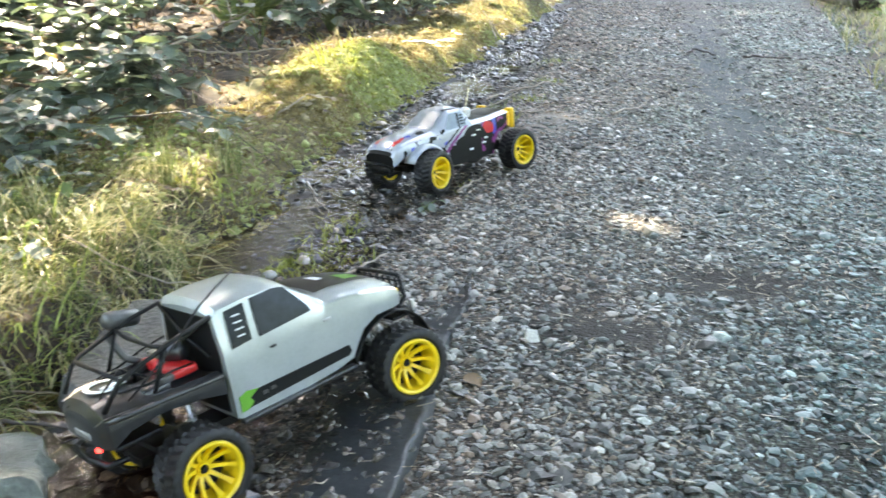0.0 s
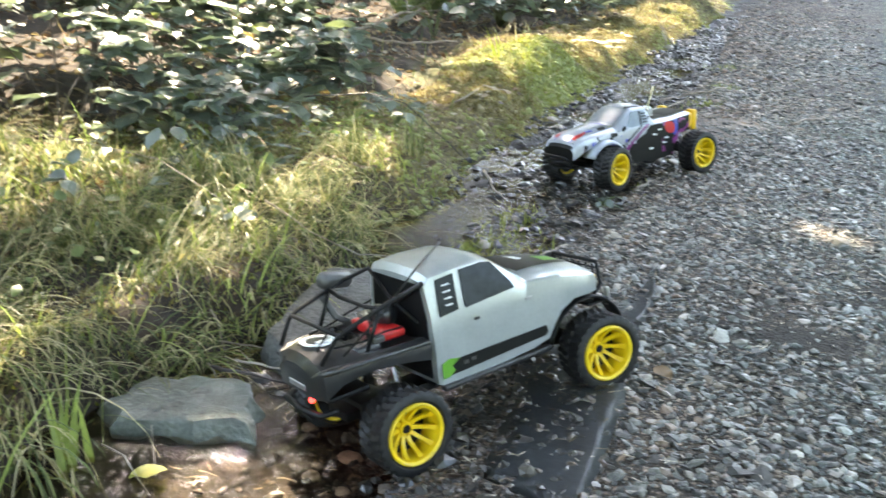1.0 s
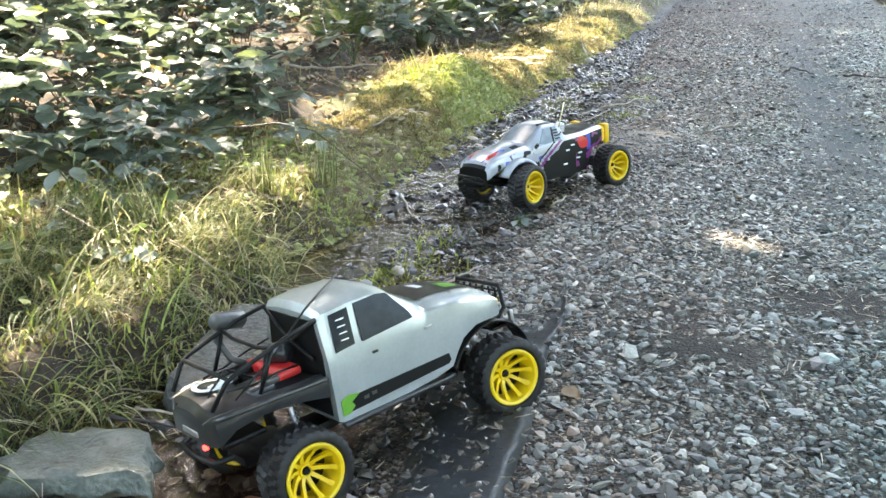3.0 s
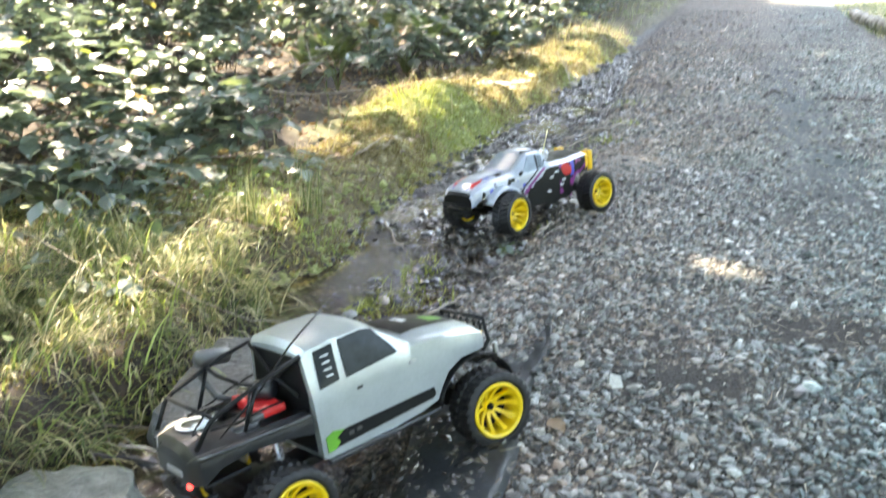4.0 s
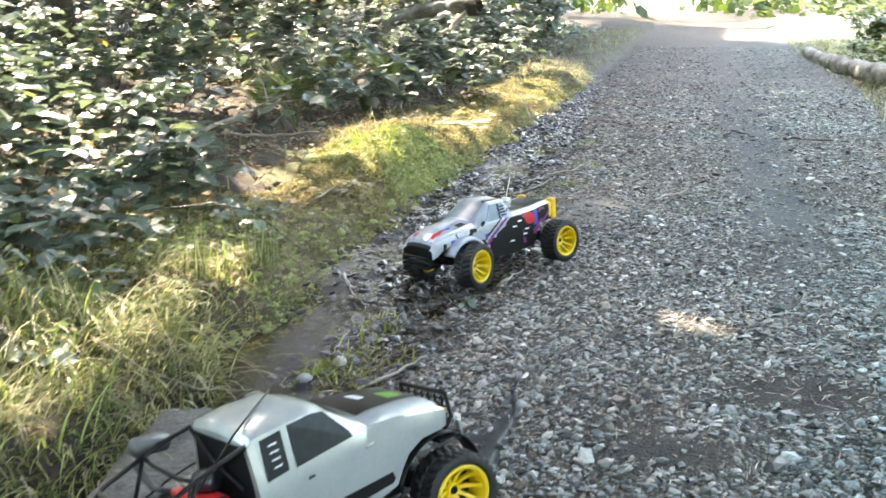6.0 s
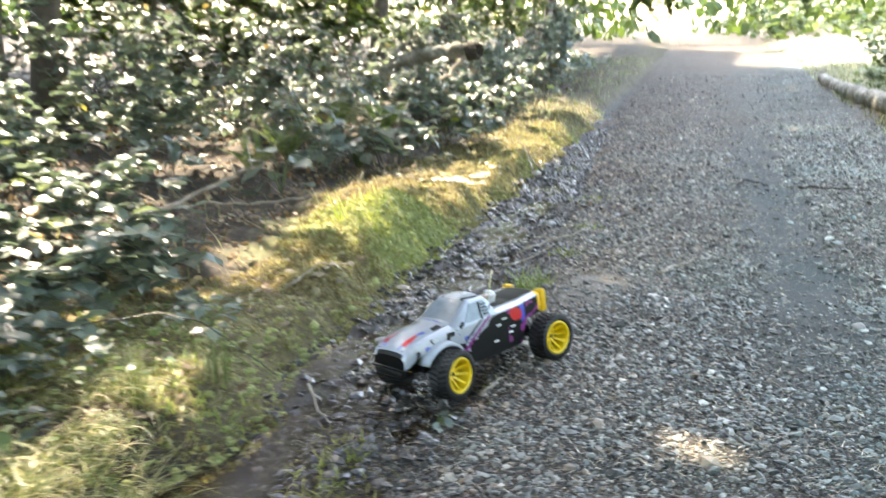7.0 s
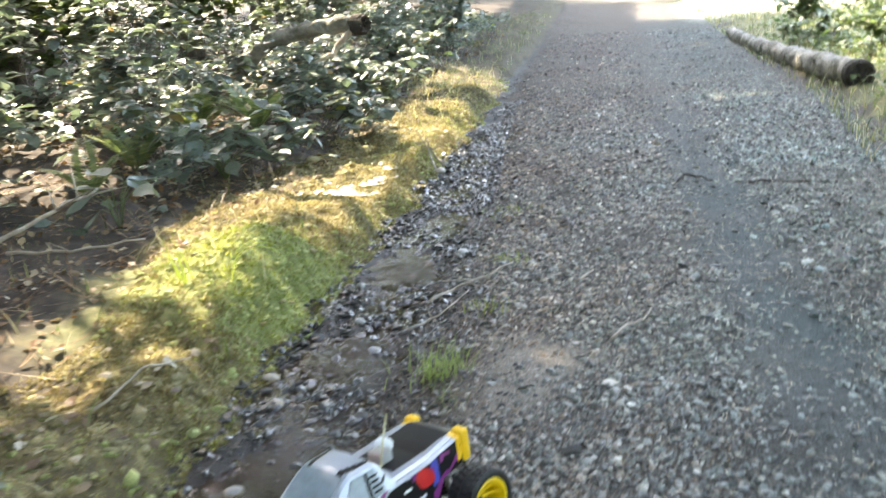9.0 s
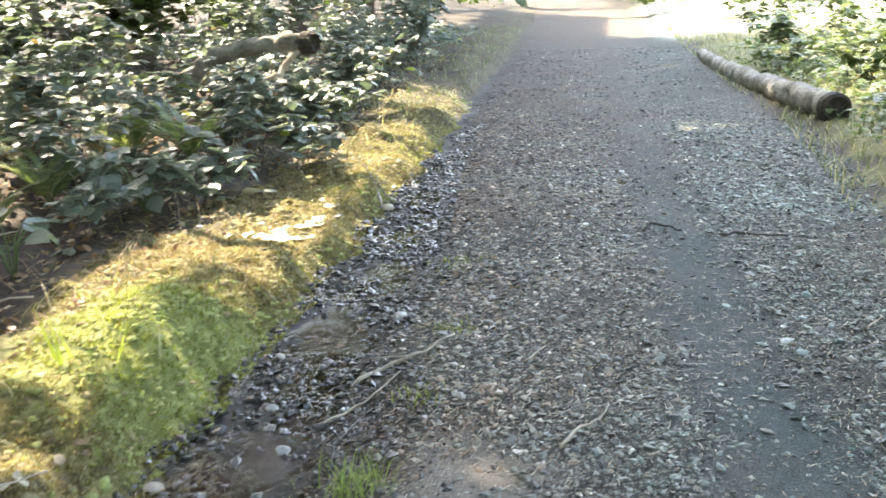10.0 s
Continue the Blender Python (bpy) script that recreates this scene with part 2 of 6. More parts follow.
    relief = mix(t, zone("road"), mix(t, 0.5, fine, mid), mix(t, 0.5, mix(t, 1.0, (1, 1, 1), cells[0].outputs["Distance"], "SUBTRACT"), fine))
    bump(t, p, relief, 0.9, 0.012)
    return m


M_GROUND = ground_material()


def water_material():
    m, t, p = nodes_of("ditch_water")
    p.inputs["Base Color"].default_value = (0.74, 0.55, 0.39, 1)
    p.inputs["Roughness"].default_value, p.inputs["IOR"].default_value = 0.04, 1.34
    p.inputs["Transmission Weight"].default_value = 1.0
    bump(t, p, mix(t, 0.5, tex(t, 30, 3), tex(t, 110, 2)), 1.0, 0.003)
    return m


M_WATER = water_material()
M_RUBBER = plain("tyre_rubber", (0.0055, 0.0055, 0.006), 0.55, wear=0.4)
M_YELLOW = plain("yellow_rim_plastic", (0.78, 0.52, 0.02), 0.4, wear=0.08)
M_SILVER = plain("silver_paint", (0.43, 0.465, 0.46), 0.3, 0.5, 0.5, wear=0.1, scale=12)
M_BLACK = plain("black_plastic", (0.006, 0.0062, 0.0065), 0.42, wear=0.3)
M_DGREY = plain("dark_grey_lexan", (0.014, 0.015, 0.0165), 0.36, 0.0, 0.6, wear=0.5, scale=25)
M_GLASS = plain("tinted_window", (0.022, 0.027, 0.031), 0.12, 0.0, 0.0, wear=0.3)
for _m, _v in ((M_GLASS, 0.15), (M_BLACK, 0.25)):
    _m.node_tree.nodes["Principled BSDF"].inputs["Specular IOR Level"].default_value = _v
M_RED = plain("red_plastic", (0.55, 0.02, 0.02), 0.35, wear=0.1)
M_GREEN = plain("green_decal", (0.1, 0.3, 0.03), 0.4, wear=0.15)
M_WHITE = plain("white_decal", (0.8, 0.82, 0.82), 0.4, wear=0.05)
M_STEEL = plain("bare_metal", (0.5, 0.5, 0.5), 0.3, 0.9, wear=0.15)
M_BLUE = plain("blue_decal", (0.06, 0.08, 0.42), 0.3, coat=0.3, wear=0.1)
M_PURPLE = plain("purple_decal", (0.2, 0.03, 0.16), 0.3, coat=0.3, wear=0.1)
M_PAINTW = plain("white_body_paint", (0.36, 0.385, 0.43), 0.28, 0.2, 0.5, wear=0.08)
M_ORANGE = plain("orange_yellow_decal", (0.8, 0.45, 0.02), 0.35, wear=0.1)
M_DULL = plain("dull_grey_metal", (0.09, 0.09, 0.088), 0.4, 0.5, wear=0.3)
M_ANT = plain("antenna_tube", (0.55, 0.5, 0.25), 0.4, wear=0.05)


def lamp_material():
    m, t, p = nodes_of("red_lamp")
    p.inputs["Base Color"].default_value = (0.6, 0.02, 0.02, 1)
    p.inputs["Emission Color"].default_value = (1, 0.03, 0.03, 1)
    p.inputs["Emission Strength"].default_value = 0.7
    return m


M_LAMP = lamp_material()

# lie of the land
BANK = ((-6, 1, 2.9, 3.5, 4.1, 4.85, 5.8, 7.2, 8.9, 10.2, 12, 14.5, 18, 24.6, 43, 67, 120, 400),
        (-0.5, -0.52, -0.6, -0.55, -0.58, -0.70, -0.84, -0.9, -0.95, -0.98, -1.06, -1.13, -1.3, -1.5, -2.5, -4.5, -14, -120))
DITCH = ((-6, 1, 2.9, 3.3, 3.8, 4.3, 5.1, 5.7, 6.3, 7.1, 8, 8.6, 10.3, 12, 14, 18, 24, 43, 67, 120, 400),
         (0.3, 0.2, 0.1, 0.06, -0.02, -0.1, -0.14, -0.1, -0.12, -0.25, -0.36, -0.42, -0.54, -0.68, -0.86, -1.12, -1.4, -2.45, -4.45, -13.9, -119.9))
VERGE = ((-6, 8, 11, 13.4, 16, 19.6, 28.4, 36, 50, 67, 120, 400),
         (2.5, 2.55, 2.6, 2.75, 2.8, 2.65, 2.5, 2.5, 1.6, 0, -9, -114))
WATER_Z = -0.066


def sm(x):
    x = np.clip(x, 0, 1)
    return x * x * (3 - 2 * x)


def waves(x, y, f, seed):
    """Smooth pseudo-noise, about -1 to 1."""
    r = np.random.RandomState(seed)
    out = 0
    for k in range(7):
        a, ph, g = r.rand() * 6.283, r.rand() * 6.283, f * (0.6 + 0.9 * r.rand())
        out = out + np.sin((x * math.cos(a) + y * math.sin(a)) * g + ph)
    return out / 3.2


def edges(y):
    """The bank's foot, the ditch's edge and the verge at y."""
    y = np.asarray(y, float)
    wob = 0.05 * waves(y, y * 0, 5, 3) + 0.03 * waves(y, y * 0, 13, 4)
    return np.interp(y, *BANK) + wob, np.interp(y, *DITCH) + wob * 0.5, np.interp(y, *VERGE)


def height(x, y):
    x, y = np.asarray(x, float), np.asarray(y, float)
    xb, xd, xv = edges(y)
    near = sm((30 - y) / 14)
    # road: slight crown, ruts, then down to the ditch
    z = 0.012 * waves(x, y, 1.5, 5) + 0.006 * waves(x, y, 6, 6)
    z = z - 0.014 * np.exp(-((x - 1.3) / 0.25) ** 2) + 0.03 * np.exp(-((x - 0.28) / 0.3) ** 2 - ((y - 7.2) / 0.35) ** 2)
    bed = -0.09 + 0.02 * sm((y - 4.4) / 1.2) + 0.012 * waves(x, y, 9, 7) + 0.009 * waves(x, y, 24, 8)
    side = sm((x - xd + 0.03) / 0.46)
    z = np.where(x < xd + 0.43, (1 - near) * z + near * (bed + (z - bed) * side), z)
    # bank: an overhanging edge of moss, then a gentle rise into the wood
    d = xb - x
    lump = 0.05 * waves(x, y, 3.2, 9) + 0.05 * (np.abs(waves(x, y, 6, 10)) - 0.3) + 0.022 * (np.abs(waves(x, y, 15, 12)) - 0.3)
    rise = 0.13 * sm((d + 0.03) / 0.24) + 0.055 * np.clip(d, 0, 4) + 0.05 * np.clip(d - 4, 0, 30) + lump * sm(d / 0.3)
    rise = rise + 0.2 * np.exp(-((x + 1.3) / 0.46) ** 2 - ((y - 8.0) / 0.8) ** 2) * sm((d - 0.0) / 0.45)
    foot = (1 - near) * 0.0 + near * -0.07
    z = np.where(d > 0, foot + rise, z)
    # verge on the other side
    e = x - xv
    z = np.where(e > 0, z + 0.10 * sm(e / 0.5) + 0.05 * np.clip(e - 0.5, 0, 12) + 0.03 * waves(x, y, 3, 11) * sm(e / 0.4), z)
    return z


def steps(*parts):
    out = []
    for a, b, s in parts:
        out += list(np.arange(a, b, s))
    return np.array(sorted(set(np.round(out, 4))))


def bulk(name, verts, faces, material, smooth=False):
    """A mesh from arrays: verts (n, 3), faces (m, k)."""
    verts, faces = np.asarray(verts, np.float32), np.asarray(faces, np.int32)
    me = bpy.data.meshes.new(name)
    me.vertices.add(len(verts))
    me.vertices.foreach_set("co", verts.ravel())
    me.loops.add(faces.size)
    me.loops.foreach_set("vertex_index", faces.ravel())
    me.polygons.add(len(faces))
    me.polygons.foreach_set("loop_start", np.arange(len(faces), dtype=np.int32) * faces.shape[1])
    me.polygons.foreach_set("use_smooth", np.full(len(faces), smooth))
    me.update(calc_edges=True)
    me.materials.append(material)
    return me


def grid_faces(nx, ny):
    i = np.arange(ny - 1)[:, None] * nx + np.arange(nx - 1)[None, :]
    return np.stack([i, i + 1, i + nx + 1, i + nx], -1).reshape(-1, 4)


TRACK = ((4, 7, 8.5, 10.5, 13, 18, 30), (1.5, 1.42, 1.32, 1.24, 1.1, 0.9, 0.5))


def track(x, y):
    """How far (x, y) lies on the packed wheel track, 0 to 1."""
    mid = np.interp(y, *TRACK) + 0.04 * waves(y, y * 0, 2.1, 25)
    return np.exp(-np.abs((x - mid - 0.07 * waves(x, y, 7, 21) - 0.03 * waves(x, y, 19, 26)) / 0.25) ** 3.2)


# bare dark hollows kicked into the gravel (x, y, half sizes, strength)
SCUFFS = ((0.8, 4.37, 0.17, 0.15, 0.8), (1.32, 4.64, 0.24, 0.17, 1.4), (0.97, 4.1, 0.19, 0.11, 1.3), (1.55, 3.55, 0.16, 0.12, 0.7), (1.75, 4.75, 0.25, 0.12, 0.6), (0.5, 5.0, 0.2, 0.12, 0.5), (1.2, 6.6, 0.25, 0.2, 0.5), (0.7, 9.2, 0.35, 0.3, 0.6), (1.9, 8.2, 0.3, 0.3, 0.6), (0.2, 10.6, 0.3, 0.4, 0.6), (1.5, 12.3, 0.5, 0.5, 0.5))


def build_ground():
    out = [3.4 * 1.22 ** k for k in range(26)]
    gx = np.concatenate([[-v for v in out[::-1]], np.arange(-3.2, 3.3, 0.035), out])
    gy = np.concatenate([[-3 - 1.3 ** k * 2 for k in range(20)][::-1], steps((-3, 1, 0.3), (1, 12, 0.035), (12, 20, 0.07), (20, 45, 0.3)), [45 * 1.1 ** k for k in range(24)]])
    X, Y = np.meshgrid(gx, gy)
    Z = height(X, Y)
    Z[np.hypot(X, Y) > 150] -= 1
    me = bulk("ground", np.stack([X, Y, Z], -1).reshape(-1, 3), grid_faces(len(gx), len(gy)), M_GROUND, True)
    xb, xd, xv = edges(Y)
    ragged = 0.09 * waves(X, Y, 7, 21)
    d = xb - X
    zones = {
        "earth": np.exp(-((X - 0.3 - 0.5 * (Y - 7.2) * 0.45 - ragged) / 0.24) ** 4 - ((Y - 7.15 + ragged) / 0.38) ** 4) * (0.8 + 0.2 * waves(X, Y, 25, 28)),
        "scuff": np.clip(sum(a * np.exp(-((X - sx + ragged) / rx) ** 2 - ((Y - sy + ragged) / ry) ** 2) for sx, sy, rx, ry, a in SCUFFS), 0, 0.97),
        "rut": 0.9 * track(X, Y) * sm((Y - 4.6) / 2.5) * sm((17 - Y) / 5),
        "road": sm((X - xd + 0.1 + ragged) / 0.2) * sm((xv + 0.1 + 2 * ragged - X) / 0.4),
        "mossy": sm((d + 0.03) / 0.06) * sm((Y - 4.6) / 1.0) * sm((1.1 + 0.75 * np.exp(-((Y - 5.7) / 0.9) ** 2) + 2.5 * ragged + 0.3 * waves(X, Y, 1.2, 22) - d) / 0.4) * (1 - 0.6 * sm((Y - 11) / 5)),
        "lime": np.exp(-((X + 1.3 - ragged) / 0.6) ** 4 - ((Y - 8.05 - ragged) / 0.8) ** 4) * sm((d + 0.02) / 0.06),
        "verge": sm((X - xv + 2 * ragged) / 0.3) * sm((60 - Y) / 10),
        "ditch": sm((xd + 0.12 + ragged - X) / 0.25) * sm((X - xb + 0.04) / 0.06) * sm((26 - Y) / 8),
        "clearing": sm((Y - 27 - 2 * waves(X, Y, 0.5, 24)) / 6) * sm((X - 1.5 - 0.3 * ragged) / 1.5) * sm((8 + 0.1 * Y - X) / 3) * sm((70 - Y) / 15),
    }
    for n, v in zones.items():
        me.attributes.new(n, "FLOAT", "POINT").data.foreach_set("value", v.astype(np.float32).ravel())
    tagged(new("ground", me), "gravel forest road beside a muddy ditch and mossy bank", "ground", kind="structure")
    # standing water in the ditch
    wy = np.concatenate([np.arange(-2, 2, 0.06), np.arange(2, 9.6, 0.015), np.arange(9.6, 14, 0.03)])
    n = 56
    f = np.linspace(0, 1, n)
    left, right = edges(wy)[0] - 0.02, np.interp(wy, *DITCH) + 0.12
    WX = left[:, None] + (right - left)[:, None] * f
    WY = np.repeat(wy[:, None], n, 1)
    riffle = 0.18 + 0.82 * sm(0.1 + 1.2 * waves(WX, WY, 7, 33))
    WZ = WATER_Z + riffle * (0.004 * waves(WX, WY, 34, 31) + 0.0055 * waves(WX, WY, 90, 32))
    me = bulk("water", np.stack([WX, WY, WZ], -1).reshape(-1, 3), grid_faces(n, len(wy)), M_WATER, True)
    w = tagged(new("water", me), "shallow brown trickle of water over mud and pebbles", "water", kind="structure")
    w.visible_shadow = False


build_ground()

# scattered stuff: stones, moss, grass, leaves
RNG = np.random.RandomState(7)


def turns(az, tilt, roll):
    """Rotation matrices (n, 3, 3): roll about x, tilt about y, then azimuth about z."""
    ca, sa, ct, st, cr, sr = np.cos(az), np.sin(az), np.cos(tilt), np.sin(tilt), np.cos(roll), np.sin(roll)
    o, i = np.zeros_like(ca), np.ones_like(ca)
    rz = np.stack([ca, -sa, o, sa, ca, o, o, o, i], -1).reshape(-1, 3, 3)
    ry = np.stack([ct, o, st, o, i, o, -st, o, ct], -1).reshape(-1, 3, 3)
    rx = np.stack([i, o, o, o, cr, -sr, o, sr, cr], -1).reshape(-1, 3, 3)
    return rz @ ry @ rx


def strew(name, shapes, faces, pos, rot, size, material, smooth=False):
    """Many small pieces joined into one mesh; shapes (s, v, 3), size (n, 3)."""
    n, v = len(pos), shapes.shape[1]
    pick = RNG.randint(0, len(shapes), n)
    verts = np.einsum("nij,nvj->nvi", rot, shapes[pick] * size[:, None, :]) + pos[:, None, :]
    f = (faces[None] + (np.arange(n) * v)[:, None, None]).reshape(-1, faces.shape[1])
    return bulk(name, verts.reshape(-1, 3), f, material, smooth)


def stone_shapes(count, seed):
    bm = bmesh.new()
    bmesh.ops.create_icosphere(bm, subdivisions=1, radius=1)
    v = np.array([w.co for w in bm.verts])
    f = np.array([[w.index for w in q.verts] for q in bm.faces])
    bm.free()
    r = np.random.RandomState(seed)
    out = []
    for _ in range(count):
        w = v * (1 + 0.28 * r.randn(len(v), 1))
        n = r.randn(3)
        n /= np.linalg.norm(n)
        h = w @ n
        out.append(w - np.outer(np.clip(h - 0.55, 0, 9), n))       # one broken face
    return np.array(out), f


def chip_shapes(count, seed):
    """Coarser eight-sided stones for the farther road."""
    v = np.array([(1, 0, 0), (-1, 0, 0), (0, 1, 0), (0, -1, 0), (0, 0, 1), (0, 0, -1)], float)
    f = np.array([(0, 2, 4), (2, 1, 4), (1, 3, 4), (3, 0, 4), (2, 0, 5), (1, 2, 5), (3, 1, 5), (0, 3, 5)])
    r = np.random.RandomState(seed)
    return np.array([v * (1.15 + 0.3 * r.randn(6, 1)) + 0.25 * r.randn(6, 3) for _ in range(count)]), f


STONES, STONE_F = stone_shapes(14, 3)
CHIPS, CHIP_F = chip_shapes(12, 5)
LEAF = np.array([[[0, 0, 0], [0.25, 0.35, 0.05], [0.3, 0, 0], [0.25, -0.35, 0.05], [0.68, 0.33, 0.02], [0.68, 0, -0.03], [0.68, -0.33, 0.02], [1, 0, -0.12]],
                 [[0, 0, 0], [0.22, 0.3, 0.08], [0.3, 0, 0], [0.25, -0.34, 0.02], [0.65, 0.35, 0.06], [0.65, 0, 0.02], [0.7, -0.26, 0.0], [1, 0.06, -0.05]],
                 [[0, 0, 0], [0.35, 0.34, -0.02], [0.35, 0, 0.03], [0.35, -0.34, -0.02], [0.7, 0.22, -0.1], [0.7, 0, -0.03], [0.7, -0.22, -0.1], [1, 0, -0.22]]])
def oval_leaf():
    """A rounded leaf with a midrib, a little cupped and wavy."""
    v = [(0, 0, 0)]
    for t, w in ((0.12, 0.2), (0.3, 0.33), (0.52, 0.36), (0.74, 0.27), (0.9, 0.13)):
        v += [(t, w, 0.05 + 0.03 * math.sin(9 * t)), (t, 0, 0.02 - 0.12 * t * t), (t, -w, 0.05 - 0.03 * math.sin(8 * t))]
    v.append((1, 0.01, -0.11))
    f = [(0, 2, 1), (0, 3, 2)]
    for k in range(4):
        a, b = 1 + 3 * k, 4 + 3 * k
        f += [(a, a + 1, b + 1), (a, b + 1, b), (a + 1, a + 2, b + 2), (a + 1, b + 2, b + 1)]
    f += [(13, 14, 16), (14, 15, 16)]
    return np.array([v]), np.array(f)


OVAL, OVAL_F = oval_leaf()
SPRAY = LEAF[:, [0, 1, 3, 4, 6, 7]]
SPRAY_F = np.array([[0, 2, 1], [1, 2, 4], [1, 4, 3], [3, 4, 5]])
LEAF_F = np.array([[0, 2, 1], [0, 3, 2], [1, 2, 5], [1, 5, 4], [2, 3, 6], [2, 6, 5], [4, 5, 7], [5, 6, 7]])


def blades(name, base, az, length, lean, droop, width, material, seg=4):
    """Grass: tapering strips that lean at the root and droop towards the tip."""
    n = len(base)
    s = np.linspace(0, 1, seg + 1)
    ang = lean[:, None] + droop[:, None] * s ** 1.4
    step = length[:, None] / seg
    run = np.cumsum(np.sin(ang) * step, 1) - np.sin(ang[:, :1]) * step
    up = np.cumsum(np.cos(ang) * step, 1) - np.cos(ang[:, :1]) * step
    w = width[:, None] * (1 - s[None] ** 1.6) * 0.5 + 0.0003
    c, sn = np.cos(az)[:, None], np.sin(az)[:, None]
    x, y, z = base[:, :1] + run * c, base[:, 1:2] + run * sn, base[:, 2:] + up
    L = np.stack([x - w * sn, y + w * c, z], -1)
    R = np.stack([x + w * sn, y - w * c, z], -1)
    verts = np.stack([L, R], 2).reshape(-1, 3)
    k = 2 * np.arange(seg)
    f = np.stack([k, k + 1, k + 3, k + 2], -1)
    f = (f[None] + (np.arange(n) * 2 * (seg + 1))[:, None, None]).reshape(-1, 4)
    return bulk(name, verts, f, material, True)


def on_ground(x, y, lift=0.0):
    return np.stack([x, y, height(x, y) + lift], -1)


def uniform(n, x0, x1, y0, y1):
    return x0 + (x1 - x0) * RNG.rand(n), y0 + (y1 - y0) * RNG.rand(n)


CLOTH_EDGE = ((2.9, 3.0, 3.4, 3.8, 4.25, 4.55), (0.63, 0.63, 0.6, 0.53, 0.5, 0.42))
CLOTH_WIDE = ((2.9, 3.0, 3.3, 3.5, 3.7, 3.95, 4.15, 4.5, 4.55), (0.02, 0.24, 0.28, 0.3, 0.32, 0.24, 0.08, 0.0, 0.0))


# loose gravel: thin on the packed wheel track, on the bare cloth and where needles lie
def gravel_cover(x, y):
    packed = track(x, y) * sm((y - 4.5) / 3)
    litter = sm(0.3 + 0.9 * waves(x, y, 2.2, 42)) * sm((y - 7) / 4)
    far = sm((y - 9) / 8)
    earth = np.exp(-((x - 0.3 - 0.22 * (y - 7.2)) / 0.24) ** 4 - ((y - 7.15) / 0.36) ** 4)
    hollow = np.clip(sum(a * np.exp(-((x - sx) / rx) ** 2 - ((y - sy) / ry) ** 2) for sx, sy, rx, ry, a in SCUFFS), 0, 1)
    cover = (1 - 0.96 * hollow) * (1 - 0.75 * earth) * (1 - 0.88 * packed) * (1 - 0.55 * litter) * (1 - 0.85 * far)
    e = np.interp(y, *CLOTH_EDGE)
    cloth = (x < e - 0.01) & (x > e - np.interp(y, *CLOTH_WIDE) * (0.85 + 0.3 * waves(x, y, 18, 43)))
    return np.where(cloth, np.clip(0.5 + 0.2 * (y > 3.5) + 0.4 * waves(x, y, 14, 45), 0.05, 1), cover)


def gravel(name, n, x0, x1, y0, y1, size, label):
    x, y = uniform(n, x0, x1, y0, y1)
    keep = (x > edges(y)[1] - 0.02 + 0.1 * RNG.randn(n)) & (x < np.interp(y, *VERGE) + 0.15 * RNG.randn(n)) & (RNG.rand(n) < gravel_cover(x, y))
    x, y = x[keep], y[keep]
    n = len(x)
    s = size * np.minimum(np.exp(0.5 * RNG.randn(n)), 2.4)
    dims = np.stack([s * (0.8 + 0.5 * RNG.rand(n)), s * (0.65 + 0.4 * RNG.rand(n)), s * (0.27 + 0.28 * RNG.rand(n))], -1)
    rot = turns(RNG.rand(n) * 6.283, 0.28 * RNG.randn(n), 0.28 * RNG.randn(n))
    damp = x < edges(y)[1] + 0.18 + 0.16 * waves(x, y, 3.5, 44) + 0.3 * sm((4.6 - y) / 1) + 0.12 * sm((y - 5.8) / 0.8) * sm((12 - y) / 2)
    pos = on_ground(x, y, 0.25 * dims[:, 2])
    for pick, mat, lab in ((~damp, M_GRAVEL if y0 < 7 else M_GRAVELFAR, label), (damp, M_DAMP, "damp dark gravel along the ditch edge")):
        tagged(new(name, strew(name, *((STONES, STONE_F) if y0 < 7 else (CHIPS, CHIP_F)), pos[pick], rot[pick], dims[pick], mat)), lab, "gravel", kind="stuff")


gravel("gravel", 62000, -0.5, 2.4, 1.9, 7.2, 0.0082, "angular grey crushed gravel lying on the road")
gravel("gravel", 86000, -0.9, 2.9, 7.2, 17, 0.0092, "worn grey gravel and grit on the forest road")
gravel("gravel", 5000, -1.0, 2.9, 2, 16, 0.0145, "larger grey broken stones among the road gravel")


gravel("gravel", 70000, -1.3, 2.9, 11, 28, 0.012, "worn gravel on the farther road")


def ditch_stones():
    n = 70000
    x, y = uniform(n, -1.1, 0.35, 2.2, 16)
    xb, xd = edges(y)[:2]
    keep = (x > xb - 0.02) & (x < xd + 0.2) & (RNG.rand(n) < sm(0.6 + 0.7 * waves(x, y, 5, 51))) & (RNG.rand(n) < 0.3 + 0.7 * sm((y - 4.0) / 0.6))
    x, y = x[keep], y[keep]
    n = len(x)
    s = 0.0066 * np.minimum(np.exp(0.65 * RNG.randn(n)), 4.2)
    dims = np.stack([s * 1.3, s, s * 0.6], -1)
    me = strew("ditch_pebbles", STONES, STONE_F, on_ground(x, y, 0.45 * dims[:, 2]), turns(RNG.rand(n) * 6.283, 0.3 * RNG.randn(n), 0.3 * RNG.randn(n)), dims, M_WET)
    tagged(new("ditch_pebbles", me), "wet dark pebbles on the bed of the ditch", "pebbles", kind="stuff")


ditch_stones()


